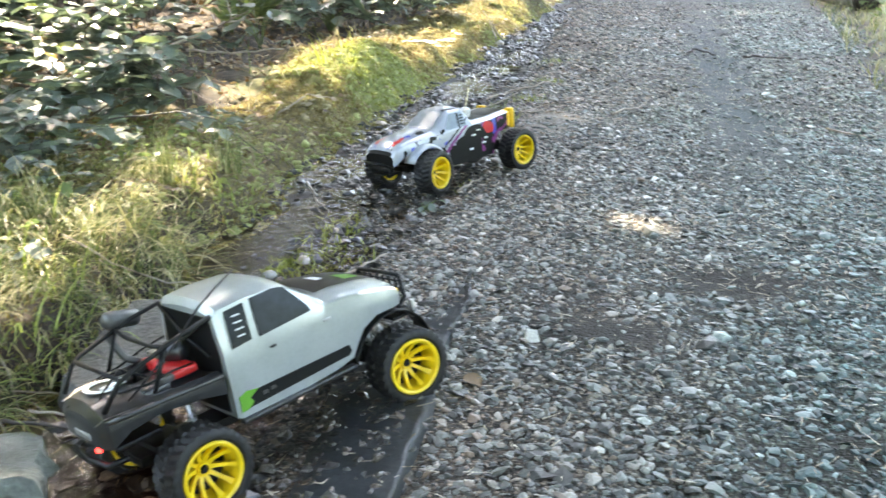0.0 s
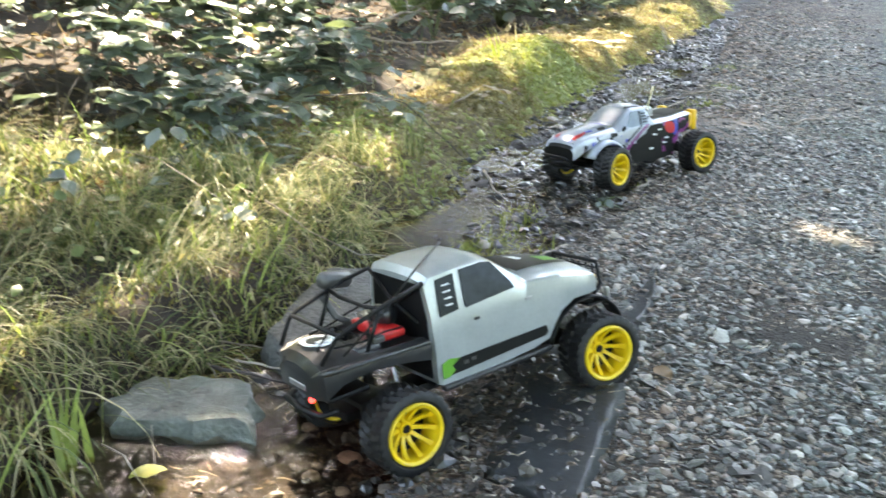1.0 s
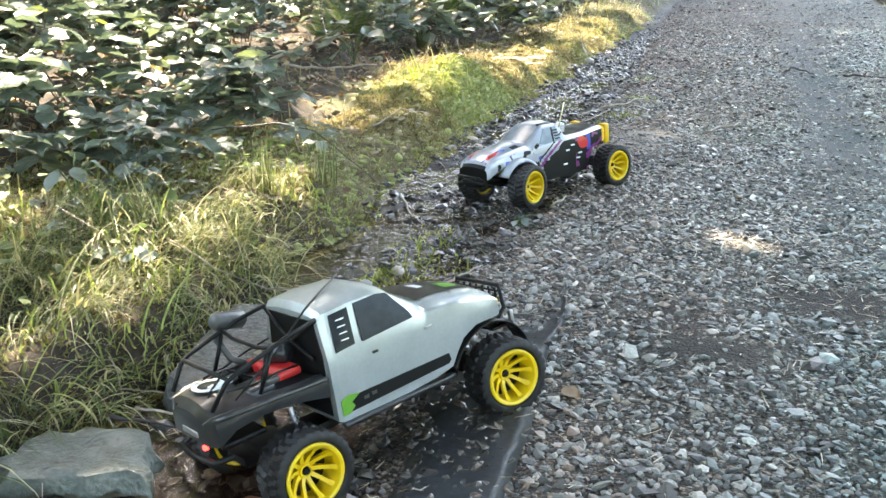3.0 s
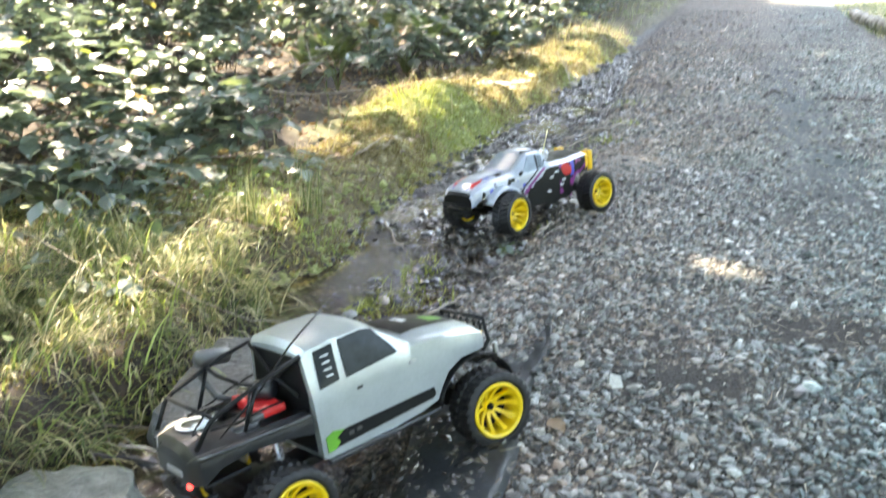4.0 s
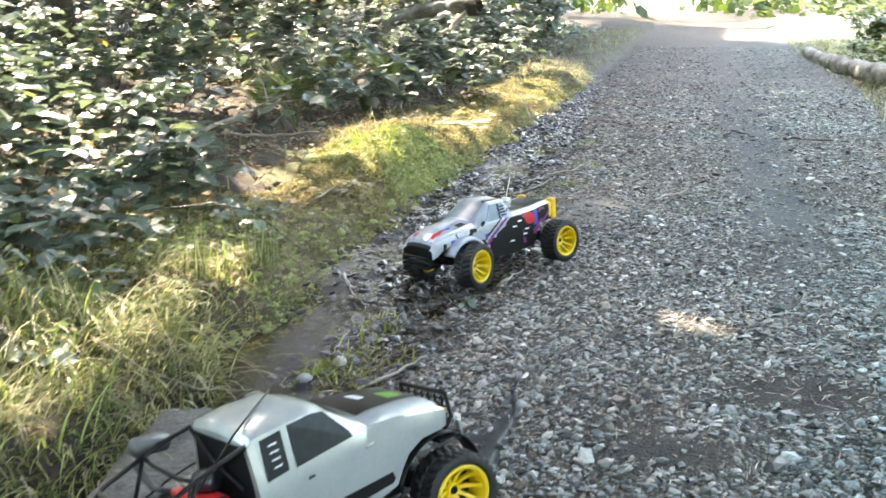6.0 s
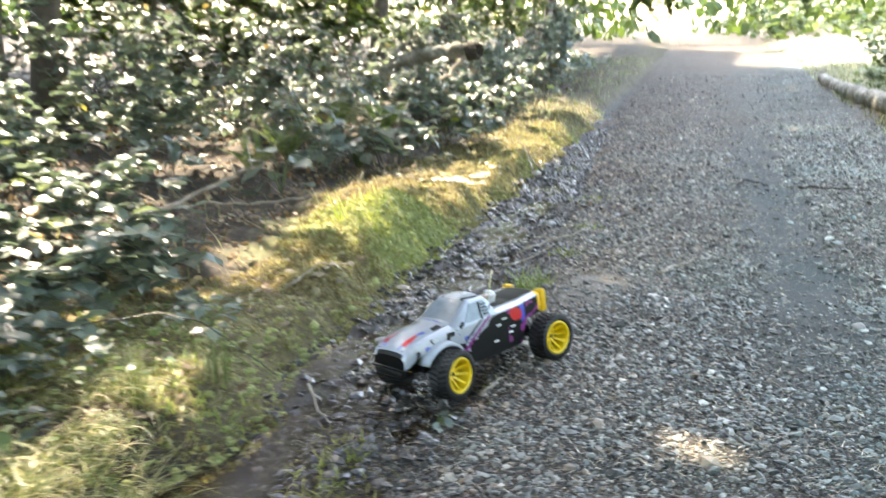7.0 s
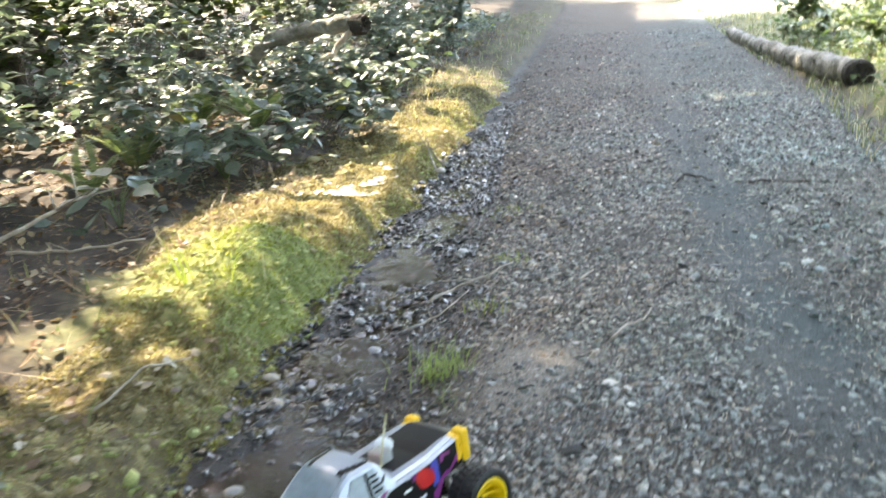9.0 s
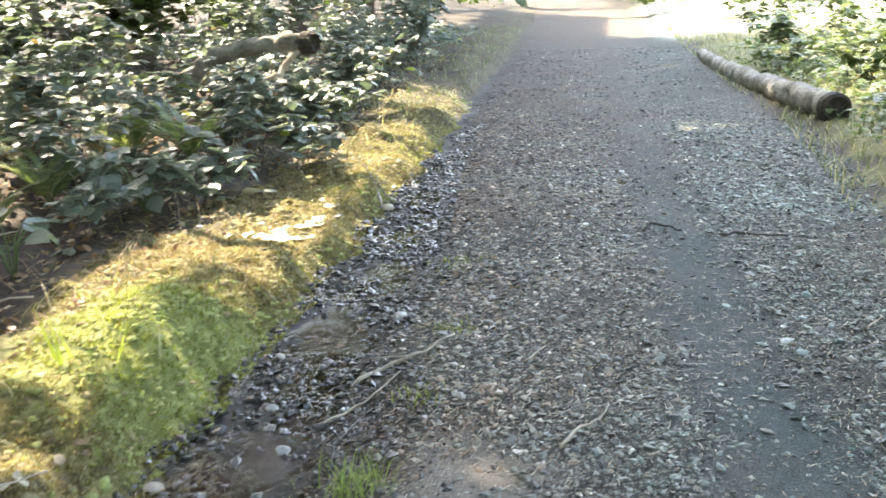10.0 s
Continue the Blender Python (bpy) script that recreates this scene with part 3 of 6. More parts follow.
def moss():
    for name, mat, n, keepf, lab in (("moss", M_MOSS, 400000, 0, "golden and olive moss carpet on the ditch bank"), ("moss", M_MOSSG, 210000, 1, "bright green moss on the bank and its mound")):
        y = 2.6 + 15 * RNG.rand(n) ** 1.15
        d = -0.06 + 2.0 * RNG.rand(n) ** 1.35
        x = edges(y)[0] - d
        green = np.exp(-((x + 1.3) / 0.6) ** 4 - ((y - 8.1) / 0.7) ** 4) + 0.55 * np.exp(-(d / 0.12) ** 2) * sm(0.5 + waves(x, y, 3, 64)) + 0.3 * sm(waves(x, y, 2.4, 61) - 0.3) + 0.35 * sm((5.6 - y) / 0.7)
        edge = d < 1.02 + 0.75 * np.exp(-((y - 5.7) / 0.9) ** 2) + 0.32 * waves(x, y, 1.2, 22)
        p = green if keepf else 1.0 - 0.85 * np.clip(green, 0, 1)
        bare = sm(1.6 * waves(x, y, 2.6, 63) - 0.25 + 0.45 * sm((y - 9) / 2)) * (1 - np.exp(-((x + 1.3) / 0.6) ** 4 - ((y - 8.0) / 0.9) ** 4))
        k = edge & (RNG.rand(n) < p * (1 - 0.8 * bare) * (0.35 + 0.65 * sm((y - 3.8) / 1.0)) * (1 - 0.4 * sm((y - 12) / 5)))
        x, y = x[k], y[k]
        m = len(x)
        me = blades(name, on_ground(x, y, -0.002), RNG.rand(m) * 6.283, (0.012 + 0.016 * RNG.rand(m)) * (1 + 0.5 * waves(x, y, 45, 66)), 1.2 * RNG.rand(m), 0.9 * RNG.rand(m), 0.006 + 0.006 * RNG.rand(m), mat, 1)
        tagged(new(name, me), lab, "moss", kind="stuff")


moss()


def cushions():
    """Rounded moss cushions that swell over the bank and its edge."""
    for mat, n, keepg, lab in ((M_CUSHION, 9000, 0, "rounded cushions of golden brown moss"), (M_CUSHIONG, 9500, 1, "rounded cushions of lime green moss")):
        y = 4.4 + 14 * RNG.rand(n) ** 1.2
        d = -0.05 + 1.45 * RNG.rand(n) ** 1.25
        x = edges(y)[0] - d
        green = 1.2 * np.exp(-((x + 1.3) / 0.6) ** 4 - ((y - 8.1) / 0.75) ** 4) + 0.6 * np.exp(-((d - 0.03) / 0.12) ** 2) + 0.35 * sm(waves(x, y, 2.4, 61) - 0.3) + 0.5 * sm((6.5 - y) / 0.7)
        k = (RNG.rand(n) < (green if keepg else 1 - 0.9 * np.clip(green, 0, 1))) & (d < 1.0 + 0.75 * np.exp(-((y - 5.7) / 0.9) ** 2) + 0.32 * waves(x, y, 1.2, 22)) & (RNG.rand(n) < sm((y - 4.3) / 1.0))
        x, y = x[k], y[k]
        m = len(x)
        s = 0.0155 * np.exp(0.35 * RNG.randn(m))
        dims = np.stack([s * 1.25, s * 1.1, s * 0.45], -1)
        me = strew("moss_cushions", STONES, STONE_F, on_ground(x, y, -0.15 * s), turns(RNG.rand(m) * 6.283, 0.25 * RNG.randn(m), 0.25 * RNG.randn(m)), dims, mat, True)
        tagged(new("moss_cushions", me), lab, "moss", kind="stuff")


cushions()


def grass():
    # long half-dry grass hanging over the near bank
    c = 430
    cy = 1.3 + 4.7 * RNG.rand(c)
    cd = 0.0 + 1.9 * RNG.rand(c) ** 1.25
    k = (RNG.rand(c) < sm((5.6 - cy) / 1.3)) & (RNG.rand(c) < 0.8)
    cy, cd = cy[k], cd[k]
    c = len(cy)
    cx = edges(cy)[0] - cd
    pick = RNG.randint(0, c, 14500)
    n = len(pick)
    caz, clen, cdr = RNG.normal(-0.2, 0.8, c), 0.16 + 0.3 * RNG.rand(c), 1.3 + 1.5 * RNG.rand(c)
    clen = clen * (1 - 0.35 * sm((cy - 3.9) / 1.0)) * (1 - 0.6 * np.exp(-((cy - 3.6) / 0.6) ** 4 - (cd / 0.4) ** 2))
    spread = 0.045 + 0.03 * RNG.rand(c)
    x, y = cx[pick] + spread[pick] * RNG.randn(n), cy[pick] + spread[pick] * RNG.randn(n)
    az = caz[pick] + 0.55 * RNG.randn(n)
    me = blades("bank_grass", on_ground(x, y, -0.01), az, clen[pick] * (0.45 + 0.75 * RNG.rand(n)), 0.15 + 0.95 * RNG.rand(n), cdr[pick] * (0.4 + 0.9 * RNG.rand(n)), 0.0028 + 0.0055 * RNG.rand(n), M_GRASS, 6)
    tagged(new("bank_grass", me), "long half-dry grass drooping over the ditch bank", "grass", kind="stuff")
    # fresh green blades and low clover-like leaves among it
    n = 1700
    y = 1.6 + 4.4 * RNG.rand(n)
    x = edges(y)[0] - 0.02 - 1.5 * RNG.rand(n) ** 1.2
    k = RNG.rand(n) < sm(0.45 + 0.8 * waves(x, y, 4, 76))
    x, y = x[k], y[k]
    n = len(x)
    me = blades("fresh_grass", on_ground(x, y, -0.01), RNG.normal(-0.2, 1.2, n), (0.08 + 0.24 * RNG.rand(n)) * (1 - 0.5 * sm((y - 3.9) / 1.0)), 0.1 + 0.8 * RNG.rand(n), 0.4 + 1.5 * RNG.rand(n), 0.003 + 0.006 * RNG.rand(n), M_FRESH, 6)
    tagged(new("fresh_grass", me), "fresh yellow-green grass blades on the bank", "grass", kind="stuff")
    n = 420
    y = 1.8 + 4.2 * RNG.rand(n)
    x = edges(y)[0] - 0.25 - 1.3 * RNG.rand(n)
    s = 0.03 + 0.035 * RNG.rand(n)
    me = strew("bank_herbs", LEAF, LEAF_F, on_ground(x, y, 0.06 + 0.12 * RNG.rand(n)), turns(RNG.rand(n) * 6.283, 0.3 * RNG.randn(n), 0.3 * RNG.randn(n)), np.stack([s, s, s], -1), M_HERB, True)
    tagged(new("bank_herbs", me), "small round herb leaves in the bank grass", "herbs", kind="stuff")
    n = 45
    y = 3.4 + 2.5 * RNG.rand(n)
    x = edges(y)[0] - 0.2 - 1.3 * RNG.rand(n)
    az = RNG.rand(n) * 6.283
    pos = np.concatenate([on_ground(x, y, 0.05 + 0.12 * RNG.rand(n))] * 3)
    s = np.concatenate([0.045 + 0.04 * RNG.rand(n)] * 3)
    me = strew("bank_ivy", OVAL, OVAL_F, pos, turns(np.concatenate([az, az + 1.5, az - 1.4]), 0.1 + 0.25 * RNG.randn(3 * n), 0.25 * RNG.randn(3 * n)), np.stack([s, s, s], -1), M_BRAMBLE, True)
    tagged(new("bank_ivy", me), "blue-green trailing leaves in the bank grass", "herbs", kind="stuff")
    # thin grass among the moss farther on and along the far edge
    n = 5200
    y = 5.5 + 30 * RNG.rand(n) ** 1.6
    x = edges(y)[0] - 0.1 - 2.2 * RNG.rand(n)
    k = RNG.rand(n) < 0.15 + 0.85 * sm((y - 11) / 5)
    x, y = x[k], y[k]
    n = len(x)
    me = blades("bank_grass", on_ground(x, y, -0.01), RNG.rand(n) * 6.283, 0.08 + 0.2 * RNG.rand(n), 0.1 + 0.5 * RNG.rand(n), 0.4 + 1.2 * RNG.rand(n), 0.004 + 0.005 * RNG.rand(n), M_GRASS, 4)
    tagged(new("bank_grass", me), "thin yellow-green grass among the roadside moss", "grass", kind="stuff")
    # verge
    n = 20000
    y = -5 + 47 * RNG.rand(n) ** 1.1
    x = np.interp(y, *VERGE) - 0.15 + 4.5 * RNG.rand(n) ** 1.4
    k = RNG.rand(n) < 0.25 + 0.75 * sm(waves(x, y, 1.5, 73) + 0.5)
    x, y = x[k], y[k]
    n = len(x)
    me = blades("verge_grass", on_ground(x, y, -0.01), RNG.rand(n) * 6.283, 0.07 + 0.22 * RNG.rand(n), 0.1 + 0.6 * RNG.rand(n), 0.3 + 1.2 * RNG.rand(n), 0.005 + 0.006 * RNG.rand(n), M_GRASS, 4)
    tagged(new("verge_grass", me), "mixed green and dry grass on the far verge", "grass", kind="stuff")
    # thin green growth between ditch and road
    n = 5000
    y = 4.3 + 1.7 * RNG.rand(n)
    x = -0.2 + 0.1 * (y - 5) + 0.1 * RNG.randn(n)
    k = RNG.rand(n) < sm(0.4 + waves(x, y, 7, 74))
    x, y = x[k], y[k]
    n = len(x)
    me = blades("ditch_edge_moss", on_ground(x, y, -0.004), RNG.rand(n) * 6.283, 0.02 + 0.06 * RNG.rand(n) ** 2, 0.3 + 0.9 * RNG.rand(n), 0.9 * RNG.rand(n), 0.004 + 0.004 * RNG.rand(n), M_MOSSG, 3)
    tagged(new("ditch_edge_moss", me), "low mossy weeds between the ditch and the road", "weeds", kind="stuff")


grass()


def litter():
    n = 8000
    y = 1.5 + 26 * RNG.rand(n) ** 1.3
    x = edges(y)[0] - 0.8 - 4.2 * RNG.rand(n)
    s = 0.03 + 0.045 * RNG.rand(n)
    me = strew("leaf_litter", LEAF, LEAF_F, on_ground(x, y, 0.01), turns(RNG.rand(n) * 6.283, 0.5 * RNG.randn(n), 0.5 * RNG.randn(n)), np.stack([s, s, s], -1), M_DRYLEAF)
    tagged(new("leaf_litter", me), "brown dead leaves on the forest floor", "leaf litter", kind="stuff")
    n = 4200
    y = 2 + 20 * RNG.rand(n) ** 1.3
    x = edges(y)[0] - 0.75 - 3.2 * RNG.rand(n)
    me = blades("forest_twigs", on_ground(x, y, 0.012), RNG.rand(n) * 6.283, 0.08 + 0.3 * RNG.rand(n) ** 2, 1.2 + 0.35 * RNG.rand(n), 0.3 * RNG.randn(n), 0.003 + 0.006 * RNG.rand(n), M_DRYLEAF, 3)
    tagged(new("forest_twigs", me), "dry stalks and fine twigs on the forest floor", "twigs", kind="stuff")
    # needles and bits of twig on the road
    n = 30000
    x, y = uniform(n, -0.4, 2.6, 2.2, 18)
    k = RNG.rand(n) < 0.25 + 0.75 * sm(0.2 + waves(x, y, 2.2, 42)) + 0.6 * np.exp(-((x - 1.95) / 0.3) ** 2) + 0.5 * np.exp(-((x - 1.75) / 0.2) ** 2 - ((y - 7.6) / 0.5) ** 2)
    x, y = x[k], y[k]
    n = len(x)
    me = blades("road_litter", on_ground(x, y, 0.012), RNG.rand(n) * 6.283, 0.015 + 0.05 * RNG.rand(n) ** 2, np.full(n, 1.52), 0.2 * RNG.randn(n), 0.0018 + 0.0022 * RNG.rand(n), M_NEEDLE, 2)
    tagged(new("road_litter", me), "dry needles and twig bits strewn on the gravel", "litter", kind="stuff")


litter()


def undergrowth():
    """Low leaves and shoots that cover the floor of the wood."""
    for name, n, x0, x1, y0, y1, mat, size, lab in (("undergrowth", 9000, -9, 0, 2, 34, M_BRAMBLE, 0.085, "low glossy undergrowth covering the forest floor"), ("verge_herbs", 15000, 0, 7, 8, 26, M_HERB, 0.055, "low green herbs along the far verge")):
        x, y = uniform(n, x0, x1, y0, y1)
        xb, xd, xv = edges(y)
        d = np.where(x < 0, xb - x, x - xv)
        k = RNG.rand(n) < sm((d - (1.0 if x1 == 0 else 0.1)) / 1.2) * sm(0.75 + 0.9 * waves(x, y, 1.4, 91)) * (1 - 0.75 * ((x < 0) & (d < 3.2) & (y < 11.5)))
        x, y, d = x[k], y[k], d[k]
        m = len(x)
        up = (0.03 + 0.3 * RNG.rand(m) ** 1.5) * (0.5 + 0.5 * sm((d - 1) / 3))
        az = RNG.rand(m) * 6.283
        pos = np.concatenate([on_ground(x, y, up)] * 3)
        rot = turns(np.concatenate([az, az + 1.15, az - 1.15]), 0.1 + 0.3 * RNG.randn(3 * m), 0.35 * RNG.randn(3 * m))
        s = size * (0.6 + 0.8 * np.concatenate([RNG.rand(m)] * 3)) * (1 + 0.03 * np.concatenate([y] * 3))
        tagged(new(name, strew(name, LEAF, LEAF_F, pos, rot, np.stack([s, s, s], -1), mat)), lab, "undergrowth", kind="stuff")


undergrowth()

# woodland: brambles, trees whose crowns shade the road
def tube(bm, pts, radii, sides=6):
    """A tube along pts with those radii, closed at both ends."""
    pts = [Vector(p) for p in pts]
    rings, side = [], None
    for i, p in enumerate(pts):
        d = (pts[min(i + 1, len(pts) - 1)] - pts[max(i - 1, 0)]).normalized()
        if side is None:
            side = d.orthogonal().normalized()
        side = (side - d * side.dot(d)).normalized()
        up = d.cross(side)
        rings.append([bm.verts.new(p + (side * math.cos(a) + up * math.sin(a)) * radii[i]) for a in (k * 2 * math.pi / sides for k in range(sides))])
    for a, b in zip(rings, rings[1:]):
        for k in range(sides):
            bm.faces.new((a[k], a[(k + 1) % sides], b[(k + 1) % sides], b[k]))
    bm.faces.new(rings[0][::-1])
    bm.faces.new(rings[-1])
    return bm


def finish(name, bm, material, smooth=True):
    me = bpy.data.meshes.new(name)
    bmesh.ops.recalc_face_normals(bm, faces=bm.faces)
    bm.to_mesh(me)
    bm.free()
    for p in me.polygons:
        p.use_smooth = smooth
    for m in (material if isinstance(material, (list, tuple)) else [material]):
        me.materials.append(m)
    return me


def part(name, bm, material, parent, label="", smooth=True, at=None):
    """One mesh under a thing or under a part."""
    ob = new(name, bm if isinstance(bm, bpy.types.Mesh) else finish(name, bm, material, smooth))
    ob.parent = parent
    if at is not None:
        ob.matrix_basis = at
    return tagged(ob, label) if label else ob


def bramble(x, y, spread, tall, stems, leaves, size, label, mat=None, name="bramble_bush"):
    """Arching stems with leaves in threes."""
    z = float(height(x, y))
    root = tagged(new(name), label, "bush")
    root.location = (x, y, z)
    spots = []
    for _ in range(stems):
        a, r, h = RNG.rand() * 6.283, spread * (0.35 + 0.75 * RNG.rand()), tall * (0.45 + 0.6 * RNG.rand())
        x0, y0 = 0.3 * spread * RNG.randn(2) * 0.6
        pts = []
        for s in np.linspace(0, 1, 9):
            wob = 0.05 * spread * np.array([math.sin(5 * s + a), math.cos(6 * s + 2 * a)])
            px, py = x0 + r * s * math.cos(a) + wob[0], y0 + r * s * math.sin(a) + wob[1]
            pz = h * (1 - (1 - 1.55 * s) ** 2) * 0.95
            lift = float(height(x + px, y + py)) - z
            pts.append((px, py, max(pz, -0.04) + lift if s else lift - 0.03))
        part("stem", tube(bmesh.new(), pts, [0.005 * (1 - 0.7 * s) for s in np.linspace(0, 1, 9)], 4), M_BARK, root)
        spots.append(np.array(pts))
    pos = []
    for _ in range(int(leaves * 0.8)):
        p = spots[RNG.randint(len(spots))]
        s = (0.18 + 0.82 * RNG.rand()) * 8
        i = min(int(s), 7)
        pos.append(p[i] + (p[i + 1] - p[i]) * (s - i) + 0.05 * RNG.randn(3))
    pos = np.array(pos)
    floor = height(pos[:, 0] + x, pos[:, 1] + y) - z
    pos[:, 2] = np.maximum(pos[:, 2], floor + 0.02 + 0.06 * RNG.rand(len(pos)))
    az = RNG.rand(len(pos)) * 6.283
    three = np.concatenate([pos] * 3)
    rot = turns(np.concatenate([az, az + 1.15, az - 1.15]) + 0.2 * RNG.randn(3 * len(pos)), 0.05 + 0.24 * RNG.randn(3 * len(pos)), 0.26 * RNG.randn(3 * len(pos)))
    s = 1.62 * size * (0.6 + 0.7 * np.concatenate([RNG.rand(len(pos))] * 3)) * np.repeat([1.15, 0.9, 0.9], len(pos))
    part("foliage", strew("foliage", *((OVAL, OVAL_F) if y < 10 and -4 < x < 0 else (LEAF, LEAF_F) if size < 0.105 else (SPRAY, SPRAY_F)), three, rot, np.stack([s, s * 0.95, s], -1), mat or M_BRAMBLE), None, root)
    return root


for bx, by, sp, ht, st, lv, sz in (
        (-2.1, 5.5, 0.65, 0.45, 10, 110, 0.085), (-1.75, 4.85, 0.5, 0.36, 8, 60, 0.08), (-2.05, 6.25, 0.5, 0.42, 9, 85, 0.085), (-2.75, 6.75, 0.6, 0.6, 9, 90, 0.085),
        (-2.6, 9.9, 0.35, 0.5, 6, 28, 0.085), (-2.3, 10.9, 0.5, 0.5, 9, 80, 0.085), (-2.1, 12.4, 0.5, 0.45, 9, 90, 0.085), (-2.3, 14.3, 0.7, 0.6, 10, 200, 0.08),
        (-6.6, 12.5, 1.5, 1.6, 14, 300, 0.09), (-6.4, 7.8, 1.5, 1.6, 14, 300, 0.09), (-5.9, 22.5, 1.6, 1.8, 14, 300, 0.11), (-3.0, 18.5, 0.9, 0.9, 12, 240, 0.085), (-2.9, 22, 0.9, 0.9, 12, 240, 0.1),
        (-2.5, 4.7, 0.9, 0.7, 12, 130, 0.085), (-3.1, 5.8, 1.0, 0.95, 14, 230, 0.085), (-2.95, 4.1, 1.0, 0.9, 14, 190, 0.085), (-3.7, 7.2, 0.9, 1.0, 14, 230, 0.085),
        (-3.9, 9.3, 0.9, 1.15, 14, 210, 0.085), (-3.5, 11.3, 0.9, 0.95, 14, 240, 0.085), (-2.9, 13.0, 0.8, 0.8, 14, 230, 0.08), (-4.4, 12.8, 1.2, 1.4, 16, 340, 0.08), (-3.2, 14.9, 1.0, 0.9, 14, 280, 0.08),
        (-2.7, 16.8, 0.8, 0.8, 12, 240, 0.08), (-4.2, 17.3, 1.3, 1.4, 16, 340, 0.085), (-3.3, 20, 1.1, 1.2, 14, 300, 0.09),
        (-5.4, 10.6, 1.3, 1.5, 16, 340, 0.085), (-5.0, 7.9, 1.1, 1.3, 14, 260, 0.085), (-4.4, 5.2, 1.2, 1.2, 14, 280, 0.085),
        (-5.8, 15, 1.5, 1.7, 16, 340, 0.09), (-3.9, 24, 1.4, 1.4, 14, 300, 0.1), (-4.6, 29, 1.7, 1.7, 14, 300, 0.11),
        (-3.6, 3.0, 1.0, 0.9, 12, 320, 0.085), (-5.5, 36, 2.0, 2.0, 14, 300, 0.14), (-7.2, 20, 2.0, 2.0, 16, 340, 0.1)):
    tagged(bramble(bx, by, sp, ht, st, lv, sz, "glossy green bramble bush on the wooded bank"), group="brambles along the bank")
for bx, by, sp, ht, st, lv, sz in (
        (4.0, 13.8, 0.8, 0.6, 12, 240, 0.07), (4.6, 16, 1.0, 0.9, 12, 280, 0.08), (4.2, 18.6, 0.9, 0.8, 12, 260, 0.08), (5.6, 19, 1.2, 1.2, 14, 320, 0.09),
        (4.0, 22, 1.0, 1.0, 12, 280, 0.09), (5.6, 24.5, 1.4, 1.4, 14, 320, 0.1), (7.0, 21, 1.5, 1.6, 14, 320, 0.1), (6.0, 15.5, 1.2, 1.3, 14, 300, 0.09), (8.6, 27, 2, 2.2, 14, 340, 0.13), (3.9, 11.8, 0.7, 0.45, 10, 180, 0.06), (3.5, 20.5, 0.6, 0.5, 10, 180, 0.07), (4.6, 28, 1.2, 1.2, 12, 260, 0.1), (6.6, 31, 2.0, 2.0, 14, 300, 0.14), (10, 33, 2.6, 2.6, 14, 300, 0.16), (5.0, 38, 2.0, 1.8, 14, 280, 0.16), (2.2, 46, 2.4, 2.2, 14, 280, 0.2)):
    tagged(bramble(bx, by, sp, ht, st, lv, sz, "light green leafy shrub on the far verge", M_HERB, "leafy_shrub"), group="shrubs beyond the road")


for bx, by, sp, ht in ((-9, 6, 2.2, 3.2), (-8.6, 11, 2.2, 3.0), (-8.2, 15, 2.0, 3.0), (-9.5, 19, 2.4, 3.4), (-8.2, 26, 2.2, 3.0), (-7.2, 33, 2.2, 3.0), (-8.5, 40, 2.5, 3.2),
                       (-11.5, 12, 2.5, 3.8), (-12, 22, 2.8, 4.0), (-11, 32, 2.8, 4.0), (-9.5, 2, 2.2, 3.0), (-6.5, 28.5, 1.8, 2.2), (9.5, 18, 2.4, 3.2), (10.5, 24, 2.6, 3.4), (-6.4, 18.8, 1.6, 2.0), (-6.8, 14.2, 1.5, 1.9), (-13, 44, 4, 5.5), (-9, 52, 4, 5.5), (-4, 60, 4, 5.0), (4, 58, 4, 5.0), (9, 50, 4, 5.0), (12, 42, 3.5, 4.5), (15, 34, 3.5, 4.5), (-16, 30, 4, 5), (-15, 17, 4, 5), (-14, 6, 4, 5)):
    tagged(bramble(bx, by, sp, ht, 12, 650 if sp < 3 else 1700, 0.115 if sp < 3 else 0.15, "tall dark green thicket shrub in the wood", M_CANOPY, "thicket_shrub"), group="thicket in the wood")


